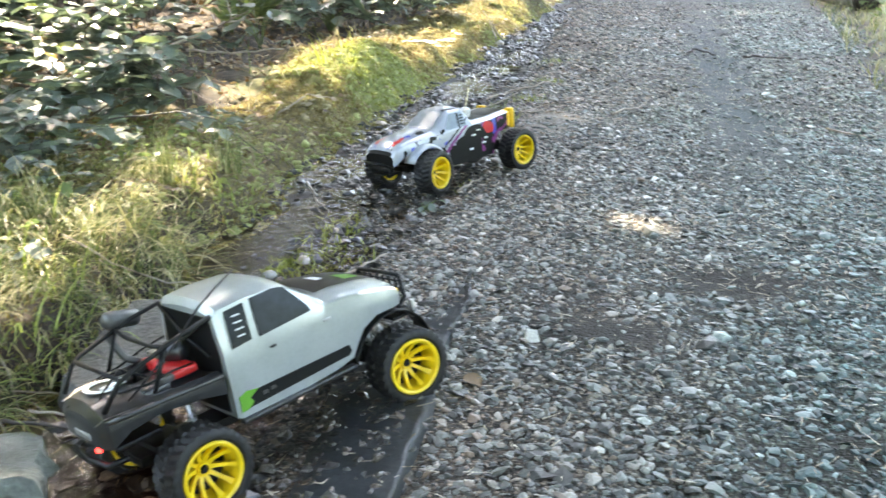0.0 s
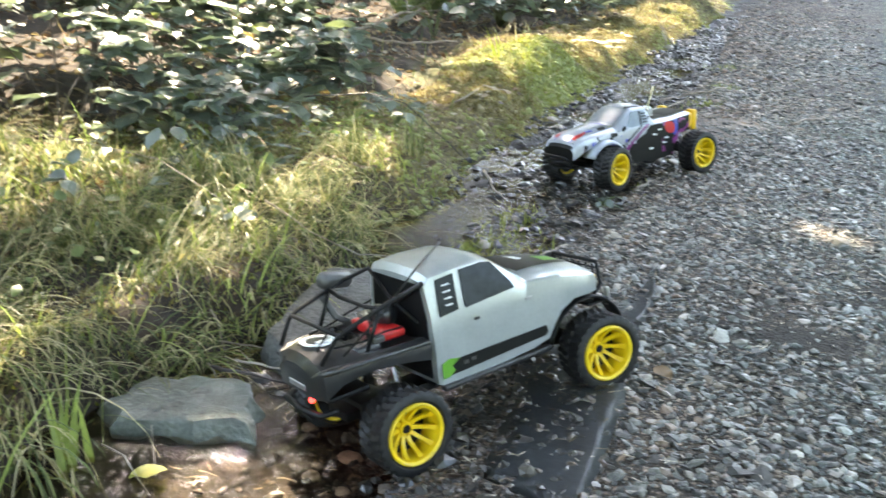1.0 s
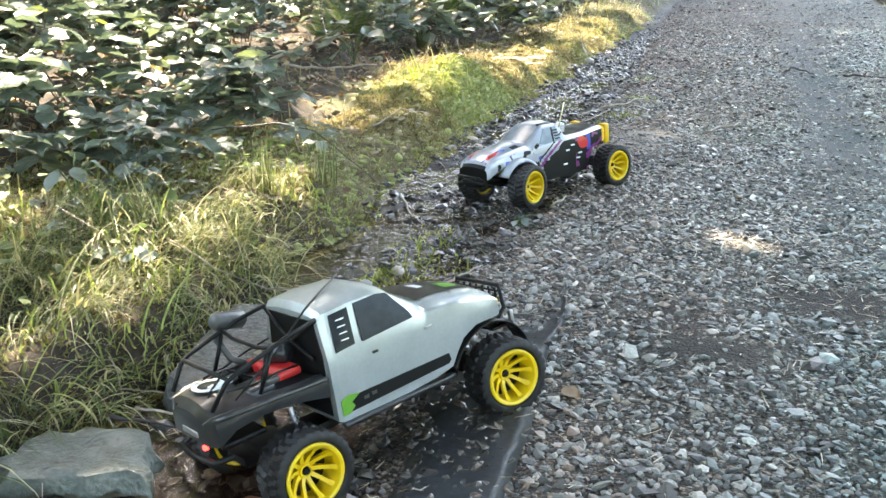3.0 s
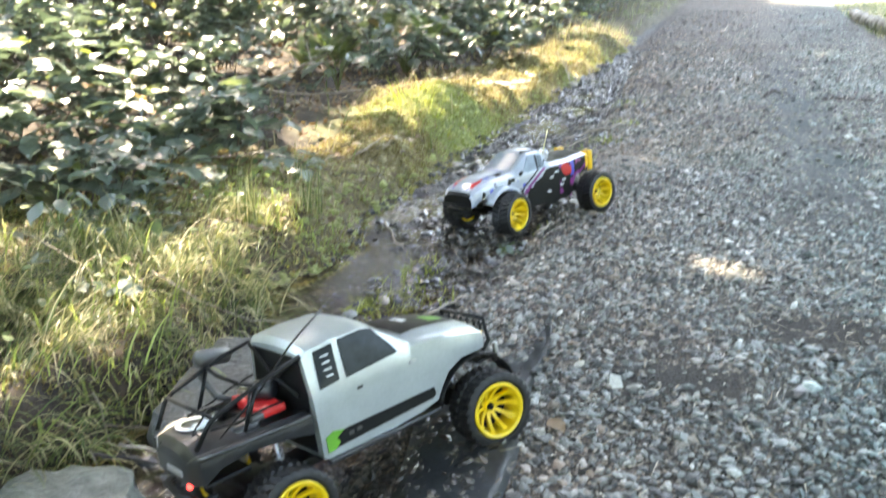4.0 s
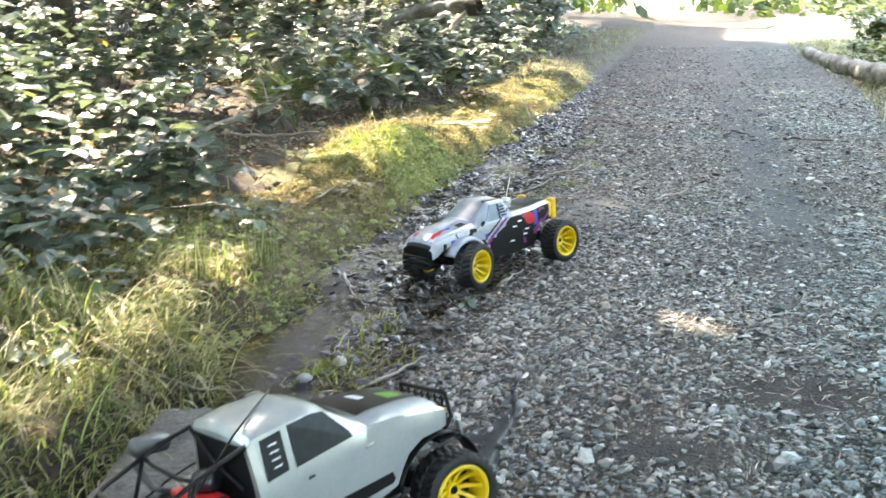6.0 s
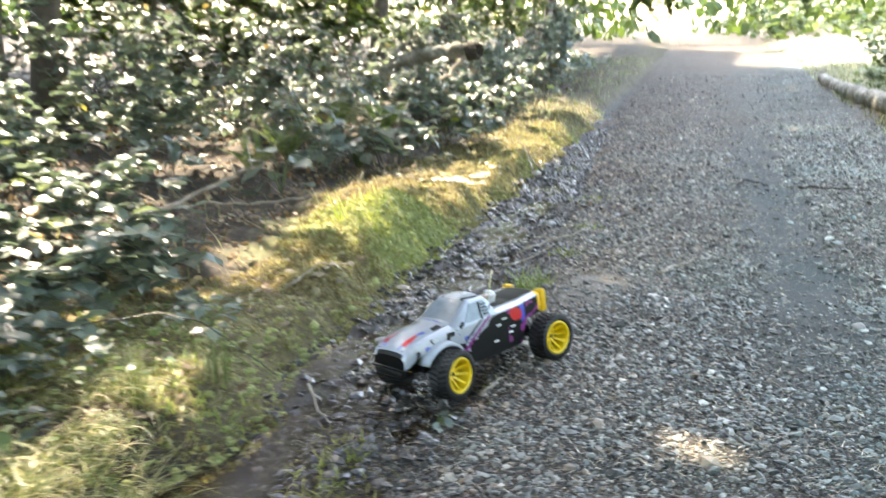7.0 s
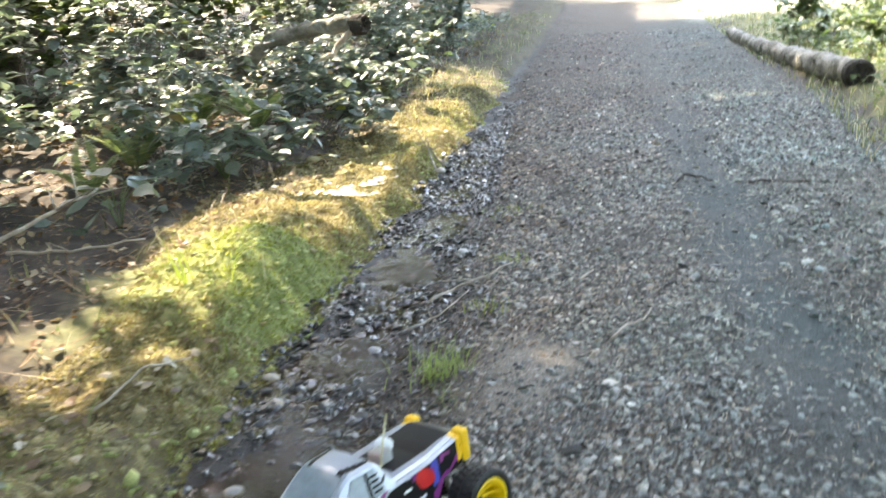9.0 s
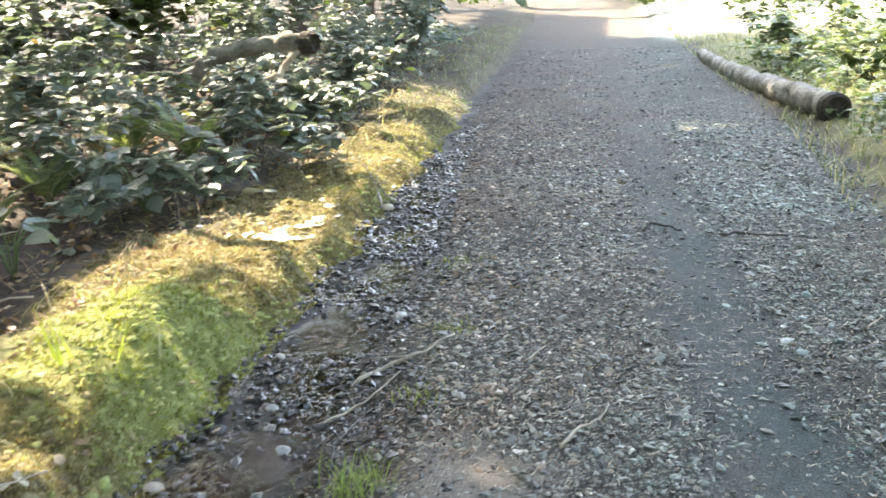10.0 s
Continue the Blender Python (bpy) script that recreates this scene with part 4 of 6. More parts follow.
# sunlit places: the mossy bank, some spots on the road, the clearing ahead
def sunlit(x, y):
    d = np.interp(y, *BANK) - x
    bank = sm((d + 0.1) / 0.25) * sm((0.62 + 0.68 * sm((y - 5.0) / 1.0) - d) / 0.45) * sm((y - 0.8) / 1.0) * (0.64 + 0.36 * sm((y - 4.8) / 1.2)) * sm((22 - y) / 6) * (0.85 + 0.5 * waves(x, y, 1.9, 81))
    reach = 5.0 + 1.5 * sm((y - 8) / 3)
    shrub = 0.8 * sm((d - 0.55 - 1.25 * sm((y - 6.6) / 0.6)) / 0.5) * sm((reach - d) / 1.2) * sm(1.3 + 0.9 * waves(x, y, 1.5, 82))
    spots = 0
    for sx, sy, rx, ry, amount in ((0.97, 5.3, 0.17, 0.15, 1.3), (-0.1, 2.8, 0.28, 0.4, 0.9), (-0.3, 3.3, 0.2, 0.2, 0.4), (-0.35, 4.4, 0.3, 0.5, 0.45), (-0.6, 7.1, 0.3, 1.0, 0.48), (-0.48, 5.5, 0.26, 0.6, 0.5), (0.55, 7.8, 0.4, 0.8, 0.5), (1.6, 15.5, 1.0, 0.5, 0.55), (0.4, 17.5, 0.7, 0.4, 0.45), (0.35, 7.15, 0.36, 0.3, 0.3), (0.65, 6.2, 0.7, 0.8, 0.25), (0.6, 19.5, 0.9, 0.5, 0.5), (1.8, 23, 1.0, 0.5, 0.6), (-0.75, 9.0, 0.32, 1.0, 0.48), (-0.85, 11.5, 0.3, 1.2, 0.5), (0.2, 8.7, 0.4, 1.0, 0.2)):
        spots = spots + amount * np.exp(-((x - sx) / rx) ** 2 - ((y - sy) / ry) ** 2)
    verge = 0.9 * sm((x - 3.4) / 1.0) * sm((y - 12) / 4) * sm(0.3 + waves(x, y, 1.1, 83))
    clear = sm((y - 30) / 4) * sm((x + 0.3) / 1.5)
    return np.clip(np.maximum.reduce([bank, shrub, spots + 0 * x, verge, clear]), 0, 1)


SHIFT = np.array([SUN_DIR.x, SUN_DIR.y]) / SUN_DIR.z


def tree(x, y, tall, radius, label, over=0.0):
    """A trunk with limbs and a crown of many leaf sprays, with gaps cut where sunlit() lets the sun reach the ground.
    """
    z = float(height(x, y))
    root = tagged(new("tree"), label, "tree", group="trees along the road")
    root.location = (x, y, z)
    bm = bmesh.new()
    lean = 0.03 * RNG.randn(2) * tall + np.array([over, 0])
    hs = np.linspace(0, 1, 8)
    tube(bm, [(lean[0] * s * s, lean[1] * s * s, tall * 0.9 * s - 0.15) for s in hs], [0.17 * (1.25 - s) + 0.05 * (s == 0) for s in hs], 10)
    for _ in range(9):
        s, a, r = 0.45 + 0.5 * RNG.rand(), RNG.rand() * 6.283, radius * (0.5 + 0.4 * RNG.rand())
        b = np.array([lean[0] * s * s, lean[1] * s * s, tall * 0.9 * s])
        tube(bm, [b + np.array([math.cos(a) * r * u, math.sin(a) * r * u, 0.25 * r * u + 0.15 * math.sin(3 * u)]) for u in np.linspace(0, 1, 5)], [0.06, 0.045, 0.032, 0.02, 0.008], 5)
    part("trunk", bm, M_BARK, root)
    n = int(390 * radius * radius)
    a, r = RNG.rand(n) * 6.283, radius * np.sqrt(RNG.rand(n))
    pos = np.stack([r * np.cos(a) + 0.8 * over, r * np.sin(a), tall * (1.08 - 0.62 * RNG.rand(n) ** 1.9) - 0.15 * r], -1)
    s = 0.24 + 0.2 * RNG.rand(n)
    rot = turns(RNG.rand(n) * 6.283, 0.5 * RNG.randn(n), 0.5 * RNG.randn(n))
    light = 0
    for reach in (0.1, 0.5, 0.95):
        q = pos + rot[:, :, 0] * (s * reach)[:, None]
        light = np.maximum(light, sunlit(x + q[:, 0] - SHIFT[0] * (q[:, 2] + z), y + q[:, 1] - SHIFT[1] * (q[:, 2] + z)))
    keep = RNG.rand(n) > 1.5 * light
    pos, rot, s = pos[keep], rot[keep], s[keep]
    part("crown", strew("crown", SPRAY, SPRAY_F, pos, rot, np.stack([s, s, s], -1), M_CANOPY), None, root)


# mostly out of view, added so that their crowns keep the sun off the road
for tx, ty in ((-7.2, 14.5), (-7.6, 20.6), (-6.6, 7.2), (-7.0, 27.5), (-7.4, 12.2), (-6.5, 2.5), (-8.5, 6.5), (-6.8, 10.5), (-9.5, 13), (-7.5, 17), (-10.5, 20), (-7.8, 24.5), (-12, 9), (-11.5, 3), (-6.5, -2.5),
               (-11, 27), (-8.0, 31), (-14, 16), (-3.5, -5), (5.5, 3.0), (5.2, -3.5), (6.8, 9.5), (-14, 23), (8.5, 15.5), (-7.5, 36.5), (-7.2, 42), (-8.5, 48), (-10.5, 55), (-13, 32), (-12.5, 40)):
    tree(tx, ty, 9.5 + 2 * RNG.rand(), 3.9 + 0.6 * RNG.rand(), "tall leafy tree beside the forest road, added for shade", 3.2 if -9 < tx < 0 else 0.0)


def far_woods():
    """The wood that closes the view all round."""
    n = 40000
    a = RNG.rand(n) * 6.283
    r = 38 + 50 * RNG.rand(n)
    x, y = r * np.cos(a), 20 + r * np.sin(a)
    z = height(x, y) + 12 * RNG.rand(n) ** 1.6
    road = (np.abs(x - np.interp(y, *VERGE) + 2.5) < 3.0) & (y > 40) & (z < 2.5)
    k = ~road
    x, y, z = x[k], y[k], z[k]
    n = len(x)
    s = 0.55 + 0.75 * RNG.rand(n)
    me = strew("far_woods", SPRAY, SPRAY_F, np.stack([x, y, z], -1), turns(RNG.rand(n) * 6.283, 1.0 * RNG.randn(n), 0.8 * RNG.randn(n)), np.stack([s, s, s], -1), M_CANOPY)
    tagged(new("far_woods", me), "distant green woodland closing the view", "woods", kind="stuff")


far_woods()

# the two model trucks
def crisp(me, deg=35):
    me.set_sharp_from_angle(angle=radians(deg))
    return me


def box(bm, cx, cy, cz, sx, sy, sz, bevel=0.0, m=None):
    got = bmesh.ops.create_cube(bm, size=1)["verts"]
    t = Matrix.Translation((cx, cy, cz)) @ Matrix.Diagonal((sx, sy, sz, 1))
    bmesh.ops.transform(bm, matrix=(m @ t) if m else t, verts=got)
    if bevel:
        es = list({e for v in got for e in v.link_edges})
        bmesh.ops.bevel(bm, geom=es, offset=bevel, segments=2, affect="EDGES", profile=0.6)
    return bm


def lathe(bm, profile, seg, closed=True):
    """Turns (radius, y) points about the y axis."""
    rings = [[bm.verts.new((r * math.cos(a), y, r * math.sin(a))) for a in (k * 2 * math.pi / seg for k in range(seg))] for r, y in profile]
    pairs = list(zip(rings, rings[1:])) + ([(rings[-1], rings[0])] if closed else [])
    for a, b in pairs:
        for k in range(seg):
            bm.faces.new((a[k], a[(k + 1) % seg], b[(k + 1) % seg], b[k]))
    return bm


def slab_panel(bm, pts, normal, thick):
    """A thin plate: the polygon pts, thickened against its normal."""
    n = Vector(normal).normalized() * thick
    top = [bm.verts.new(Vector(p)) for p in pts]
    low = [bm.verts.new(Vector(p) - n) for p in pts]
    bm.faces.new(top)
    bm.faces.new(low[::-1])
    for k in range(len(pts)):
        j = (k + 1) % len(pts)
        bm.faces.new((top[k], low[k], low[j], top[j]))
    return bm


class Shell:
    """A body lofted along x from sections (x, half width, bottom, middle, belt, half roof, top, crown)."""

    def __init__(self, sections, fine=1):
        self.s, self.fine = np.array(sections), fine

    def at(self, x):
        return [np.interp(x, self.s[:, 0], self.s[:, k]) for k in range(1, 8)]

    def ring(self, x):
        w, zb, zm, zt, wr, top, crown = self.at(x)
        half = [(w * 0.985, zb), (w, zm), (w * 0.995, zm + 0.55 * (zt - zm)), (w * 0.975, zt), (wr + 0.55 * (w * 0.97 - wr), zt + 0.42 * (top - zt)), (wr, top - 0.006), (wr * 0.9, top), (wr * 0.5, top + crown * 0.75)]
        if self.fine > 1:
            half = [(a[0] + (b[0] - a[0]) * k / self.fine, a[1] + (b[1] - a[1]) * k / self.fine) for a, b in zip(half, half[1:]) for k in range(self.fine)] + half[-1:]
        return [(-y, z) for y, z in half] + [(0, top + crown)] + half[::-1]

    def top(self, x, y):
        w, zb, zm, zt, wr, top, crown = self.at(x)
        return top + crown * (1 - min(1, (y / wr) ** 2))

    def side(self, x, z):
        w, zb, zm, zt, wr, top, crown = self.at(x)
        return w if z < zt else np.interp(z, [zt, top], [w * 0.975, wr])

    def mesh(self, name, xs, mats, choose=None):
        bm = bmesh.new()
        rings = [[bm.verts.new((x, y, z)) for y, z in self.ring(x)] for x in xs]
        k = len(rings[0])
        for a, b in zip(rings, rings[1:]):
            for i in range(k):
                bm.faces.new((a[i], a[(i + 1) % k], b[(i + 1) % k], b[i]))
        bm.faces.new(rings[0][::-1])
        bm.faces.new(rings[-1])
        if choose:
            for f in bm.faces:
                f.material_index = choose(f.calc_center_median(), f.normal)
        return crisp(finish(name, bm, mats), 28)

    def side_plate(self, pts, sign, proud=0.0018, thick=0.003):
        """A plate that lies on the flank; pts are (x, z)."""
        bm = bmesh.new()
        return slab_panel(bm, [(x, sign * (self.side(x, z) + proud), z) for x, z in pts], (0, sign, 0), thick)

    def top_plate(self, x0, x1, y0, y1, proud=0.0018, n=8, slope=0.0):
        bm = bmesh.new()
        rows = []
        for i in range(n + 1):
            x = x0 + (x1 - x0) * i / n
            ya, yb = y0 + slope * (i / n), y1 - slope * (i / n)
            rows.append([bm.verts.new((x, ya + (yb - ya) * j / n, self.top(x, ya + (yb - ya) * j / n) + proud)) for j in range(n + 1)])
        for a, b in zip(rows, rows[1:]):
            for j in range(n):
                bm.faces.new((a[j], a[j + 1], b[j + 1], b[j]))
        return bm


def tyre_mesh():
    bm = bmesh.new()
    profile = [(0.071, -0.036), (0.08, -0.046), (0.09, -0.047), (0.095, -0.043), (0.0955, -0.041), (0.0955, -0.024), (0.0955, -0.006), (0.0955, -0.004), (0.0955, 0.004), (0.0955, 0.006), (0.0955, 0.024), (0.0955, 0.041), (0.095, 0.043), (0.09, 0.047), (0.08, 0.046), (0.071, 0.036), (0.068, 0)]
    lathe(bm, profile, 112)
    bm.verts.ensure_lookup_table()
    for i, (r, y) in enumerate(profile):           # raised chevron lugs, staggered left and right
        if 3 <= i <= 12 and abs(y) > 0.005:
            for k in range(112):
                if (k + (2 if y > 0 else 0) + int(abs(y) * 70)) % 4 < 2:
                    v = bm.verts[i * 112 + k]
                    v.co.x, v.co.z = v.co.x * 1.055, v.co.z * 1.055
    return crisp(finish("tyre", bm, M_RUBBER), 40)


def wheel_meshes():
    rim = bmesh.new()
    lathe(rim, [(0.0735, -0.043), (0.0745, -0.036), (0.0725, 0.036), (0.070, 0.040), (0.064, 0.036), (0.0615, -0.01), (0.0615, -0.036), (0.064, -0.043), (0.0695, -0.0455)], 44)
    spoke = bmesh.new()
    pts = [(0.012, 0.010), (0.03, 0.004), (0.05, -0.012), (0.066, -0.034)]
    rings = []
    for (r, y), w in zip(pts, (0.006, 0.0045, 0.0045, 0.008)):
        rings.append([spoke.verts.new(p) for p in ((r, y - 0.005, -w), (r, y - 0.005, w), (r + 0.001, y + 0.006, w), (r + 0.001, y + 0.006, -w))])
    for a, b in zip(rings, rings[1:]):
        for k in range(4):
            spoke.faces.new((a[k], a[(k + 1) % 4], b[(k + 1) % 4], b[k]))
    spoke.faces.new(rings[0][::-1])
    spoke.faces.new(rings[-1])
    hub = bmesh.new()
    lathe(hub, [(0.0155, -0.002), (0.017, 0.004), (0.017, 0.03), (0.011, 0.03), (0.011, 0.006), (0.0115, -0.002)], 20)
    disc = bmesh.new()
    lathe(disc, [(0.0001, 0.024), (0.063, 0.024), (0.063, 0.03), (0.0001, 0.03)], 30, False)
    nut = bmesh.new()
    lathe(nut, [(0.0001, -0.004), (0.0085, -0.004), (0.0105, 0.001), (0.0105, 0.022), (0.0001, 0.022)], 6, False)
    return [crisp(finish(n, b, m)) for n, b, m in (("rim", rim, M_YELLOW), ("spoke", spoke, M_YELLOW), ("hub", hub, M_YELLOW), ("wheel_nut", nut, M_BLACK), ("brake_disc", disc, M_BLACK))]


TYRE = tyre_mesh()
RIM, SPOKE, HUB, NUT, DISC = wheel_meshes()


def wheel(truck, x, y, z, steer=0.0, spin=0.0):
    """Outer face towards -y on the right side, turned round on the left."""
    m = Matrix.Translation((x, y, z)) @ Matrix.Rotation(steer + (math.pi if y > 0 else 0), 4, "Z") @ Matrix.Rotation(spin, 4, "Y")
    w = part("wheel", HUB, None, truck, "chunky black tyre on a yellow ten-spoke rim", at=m)
    part("tyre", TYRE, None, w)
    part("rim", RIM, None, w)
    part("wheel_nut", NUT, None, w)
    part("brake_disc", DISC, None, w)
    for k in range(10):
        part("spoke", SPOKE, None, w, at=Matrix.Rotation(k * math.pi / 5, 4, "Y"))


def stand(rear, front, left):
    """The pose of a truck from its axle centres and its left side; the origin lies at the wheels' foot."""
    r, f = Vector(rear), Vector(front)
    fx = (f - r).normalized()
    ly = Vector(left)
    ly = (ly - fx * ly.dot(fx)).normalized()
    up = fx.cross(ly)
    o = (r + f) / 2 - up * 0.1
    return Matrix(((fx.x, ly.x, up.x, o.x), (fx.y, ly.y, up.y, o.y), (fx.z, ly.z, up.z, o.z), (0, 0, 0, 1)))


def under_parts(truck, axle_x, track):
    bm = bmesh.new()
    box(bm, 0, 0, 0.115, 2 * axle_x + 0.16, 0.085, 0.022, 0.004)
    box(bm, 0.02, 0.05, 0.14, 0.30, 0.06, 0.035, 0.006)
    box(bm, -0.04, -0.045, 0.14, 0.22, 0.06, 0.04, 0.006)
    part("chassis", crisp(finish("chassis", bm, M_BLACK)), None, truck)
    for s in (-1, 1):
        bm = bmesh.new()
        tube(bm, [(s * axle_x, -track, 0.1), (s * axle_x, track, 0.1)], [0.009, 0.009], 10)
        box(bm, s * axle_x, 0, 0.115, 0.085, 0.10, 0.05, 0.01)
        for q in (-1, 1):
            tube(bm, [(s * axle_x - 0.03, q * 0.05, 0.1), (s * axle_x, q * (track - 0.045), 0.085), (s * axle_x + 0.03, q * 0.05, 0.1)], [0.006] * 3, 6)
        part("axle", crisp(finish("axle", bm, M_BLACK)), None, truck)
        for q in (-1, 1):
            bm = bmesh.new()
            lo, hi = Vector((s * (axle_x - 0.035), q * (track - 0.055), 0.095)), Vector((s * (axle_x - 0.045), q * 0.07, 0.21))
            tube(bm, [lo, hi], [0.006, 0.006], 8)
            coil = [lo.lerp(hi, 0.2 + 0.7 * i / 60) + Vector((0.012 * math.cos(i * 0.75), 0.012 * math.sin(i * 0.75), 0)) for i in range(61)]
            tube(bm, coil, [0.0018] * 61, 4)
            part("shock_absorber", crisp(finish("shock_absorber", bm, M_STEEL)), None, truck)


def bars(spots, size, m=None):
    """Unreadable writing as plain bars: (x, z) places on a flank."""
    bm = bmesh.new()
    for p in spots:
        box(bm, *p, *size, 0, m)
    return bm


def silver_truck():
    truck = tagged(new("model_pickup_truck"), "silver and black radio-controlled pickup with yellow rims, standing in the ditch", "model truck")
    truck.matrix_world = stand((0.046, 3.113, 0.018), (0.344, 3.646, 0.065), (-0.86, 0.49, -0.14))
    sh = Shell([(-0.178, 0.136, 0.155, 0.235, 0.315, 0.116, 0.402, 0.008), (-0.166, 0.138, 0.15, 0.235, 0.318, 0.12, 0.417, 0.011),
                (-0.10, 0.139, 0.15, 0.238, 0.322, 0.12, 0.422, 0.012), (-0.012, 0.14, 0.15, 0.24, 0.325, 0.117, 0.419, 0.012),
                (0.028, 0.14, 0.15, 0.24, 0.328, 0.119, 0.403, 0.011), (0.116, 0.14, 0.155, 0.24, 0.328, 0.128, 0.339, 0.008),
                (0.17, 0.14, 0.165, 0.24, 0.322, 0.128, 0.336, 0.011), (0.19, 0.141, 0.195, 0.245, 0.32, 0.128, 0.333, 0.012),
                (0.215, 0.143, 0.226, 0.257, 0.316, 0.128, 0.329, 0.012), (0.26, 0.145, 0.247, 0.266, 0.308, 0.126, 0.322, 0.012),
                (0.32, 0.141, 0.245, 0.262, 0.296, 0.12, 0.309, 0.01), (0.352, 0.13, 0.242, 0.257, 0.283, 0.108, 0.295, 0.007),
                (0.368, 0.113, 0.247, 0.258, 0.273, 0.098, 0.28, 0.004)])
    xs = sorted({float(v) for v in sh.s[:, 0]} | set(np.linspace(-0.178, 0.368, 30)))
    body = part("body", sh.mesh("body", xs, [M_SILVER]), None, truck, "silver painted cab and bonnet")
    for sign in (-1, 1):
        w = part("side_window", sh.side_plate([(-0.081, 0.321), (0.072, 0.329), (0.066, 0.345), (0.018, 0.406), (-0.01, 0.412), (-0.078, 0.411)], sign), M_GLASS, body, "dark tinted side window", False)
        q = part("quarter_window", sh.side_plate([(-0.155, 0.318), (-0.1, 0.322), (-0.097, 0.408), (-0.149, 0.404)], sign), M_GLASS, body, "dark tinted rear quarter window", False)
        rows = [(-0.124, sign * (sh.side(-0.124, z) + 0.003), z) for z in (0.34, 0.356, 0.372, 0.388)]
        part("window_decal", bars(rows, (0.022, 0.0012, 0.003)), M_WHITE, q, "rows of small white lettering bars", False)
        part("stripe", sh.side_plate([(-0.158, 0.168), (0.155, 0.178), (0.165, 0.186), (0.16, 0.204), (-0.158, 0.205)], sign), M_BLACK, body, "black stripe along the sill", False)
        g = part("decal", sh.side_plate([(-0.168, 0.166), (-0.15, 0.166), (-0.132, 0.18), (-0.14, 0.192), (-0.116, 0.206), (-0.146, 0.212), (-0.168, 0.203)], sign, 0.0034, 0.0012), M_GREEN, body, "green splash decal", False)
        part("decal_lettering", bars([(-0.098, sign * (sh.side(-0.09, 0.19) + 0.0022), 0.189), (-0.075, sign * (sh.side(-0.07, 0.19) + 0.0022), 0.191)], (0.014, 0.0012, 0.008)), M_DULL, g, "grey lettering bars", False)
        part("door_handle", box(bmesh.new(), -0.052, sign * 0.141, 0.286, 0.016, 0.004, 0.006, 0.0015), M_DGREY, body)
        part("badge", box(bmesh.new(), 0.11, sign * 0.1415, 0.291, 0.022, 0.0025, 0.007, 0.001), M_STEEL, body)
        part("sill", box(bmesh.new(), 0.0, sign * 0.137, 0.143, 0.34, 0.022, 0.012, 0.004), M_DGREY, truck, "dark grey side step")
        part("wheel_arch_liner", lathe_arch(0.306, sign), M_BLACK, truck)
        part("headlight", box(bmesh.new(), 0.36, sign * 0.096, 0.27, 0.016, 0.036, 0.02, 0.004), M_ORANGE, truck, "amber and clear headlight")
        # cage rails
        part("cage_rail", tube(bmesh.new(), [(-0.18, sign * 0.116, 0.404), (-0.26, sign * 0.119, 0.39), (-0.395, sign * 0.116, 0.352), (-0.42, sign * 0.112, 0.338), (-0.456, sign * 0.1, 0.286)], [0.0055] * 5, 8), M_BLACK, truck)
        part("cage_rail", tube(bmesh.new(), [(-0.30, sign * 0.118, 0.378), (-0.345, sign * 0.112, 0.286)], [0.005] * 2, 8), M_BLACK, truck)
        part("cage_rail", tube(bmesh.new(), [(-0.182, sign * 0.116, 0.4), (-0.19, sign * 0.01, 0.34), (-0.188, -sign * 0.09, 0.305)], [0.0045] * 3, 8), M_BLACK, truck)
    part("windscreen", sh.top_plate(0.034, 0.108, -0.104, 0.104, 0.0018, 6, -0.012), M_GLASS, body, "dark tinted windscreen")
    part("bonnet_decal", sh.top_plate(0.128, 0.335, -0.08, 0.116, 0.0018, 10, 0.018), M_BLACK, body, "glossy black bonnet panel")
    part("bonnet_decal", sh.top_plate(0.25, 0.3, -0.05, 0.01, 0.0034, 6, 0.008), M_GREEN, body, "green splash on the bonnet")
    part("bonnet_decal", sh.top_plate(0.19, 0.215, -0.01, 0.05, 0.0034, 5, 0.008), M_WHITE, body, "small white mark on the bonnet")
    # the dark inside of the open cab is a plain black plate
    part("rear_window", slab_panel(bmesh.new(), [(-0.1805, -0.112, 0.165), (-0.1805, 0.112, 0.165), (-0.1805, 0.116, 0.31), (-0.1805, 0.1, 0.396), (-0.1805, -0.1, 0.396), (-0.1805, -0.116, 0.31)], (-1, 0, 0), 0.004), M_BLACK, body, "black plate standing in for the shaded open back of the cab", False)
    part("cage_crossbar", tube(bmesh.new(), [(-0.30, -0.118, 0.378), (-0.305, -0.06, 0.372), (-0.305, 0.06, 0.372), (-0.30, 0.118, 0.378)], [0.005] * 4, 8), M_BLACK, truck)
    part("cage_crossbar", tube(bmesh.new(), [(-0.41, -0.114, 0.344), (-0.41, 0.114, 0.344)], [0.005] * 2, 8), M_BLACK, truck)
    # load bed
    bed = Shell([(-0.474, 0.085, 0.205, 0.225, 0.255, 0.07, 0.262, 0.012), (-0.46, 0.112, 0.205, 0.235, 0.27, 0.095, 0.279, 0.018), (-0.42, 0.126, 0.235, 0.25, 0.275, 0.11, 0.283, 0.022),
                 (-0.36, 0.132, 0.245, 0.258, 0.276, 0.118, 0.281, 0.012), (-0.33, 0.133, 0.245, 0.258, 0.276, 0.12, 0.279, -0.012), (-0.25, 0.133, 0.235, 0.25, 0.272, 0.12, 0.276, -0.016), (-0.186, 0.132, 0.22, 0.24, 0.268, 0.118, 0.272, -0.016)])
    b = part("bed", bed.mesh("bed", sorted({float(v) for v in bed.s[:, 0]} | set(np.linspace(-0.474, -0.186, 16))), [M_DGREY]), None, truck, "dark grey scuffed bed cover")
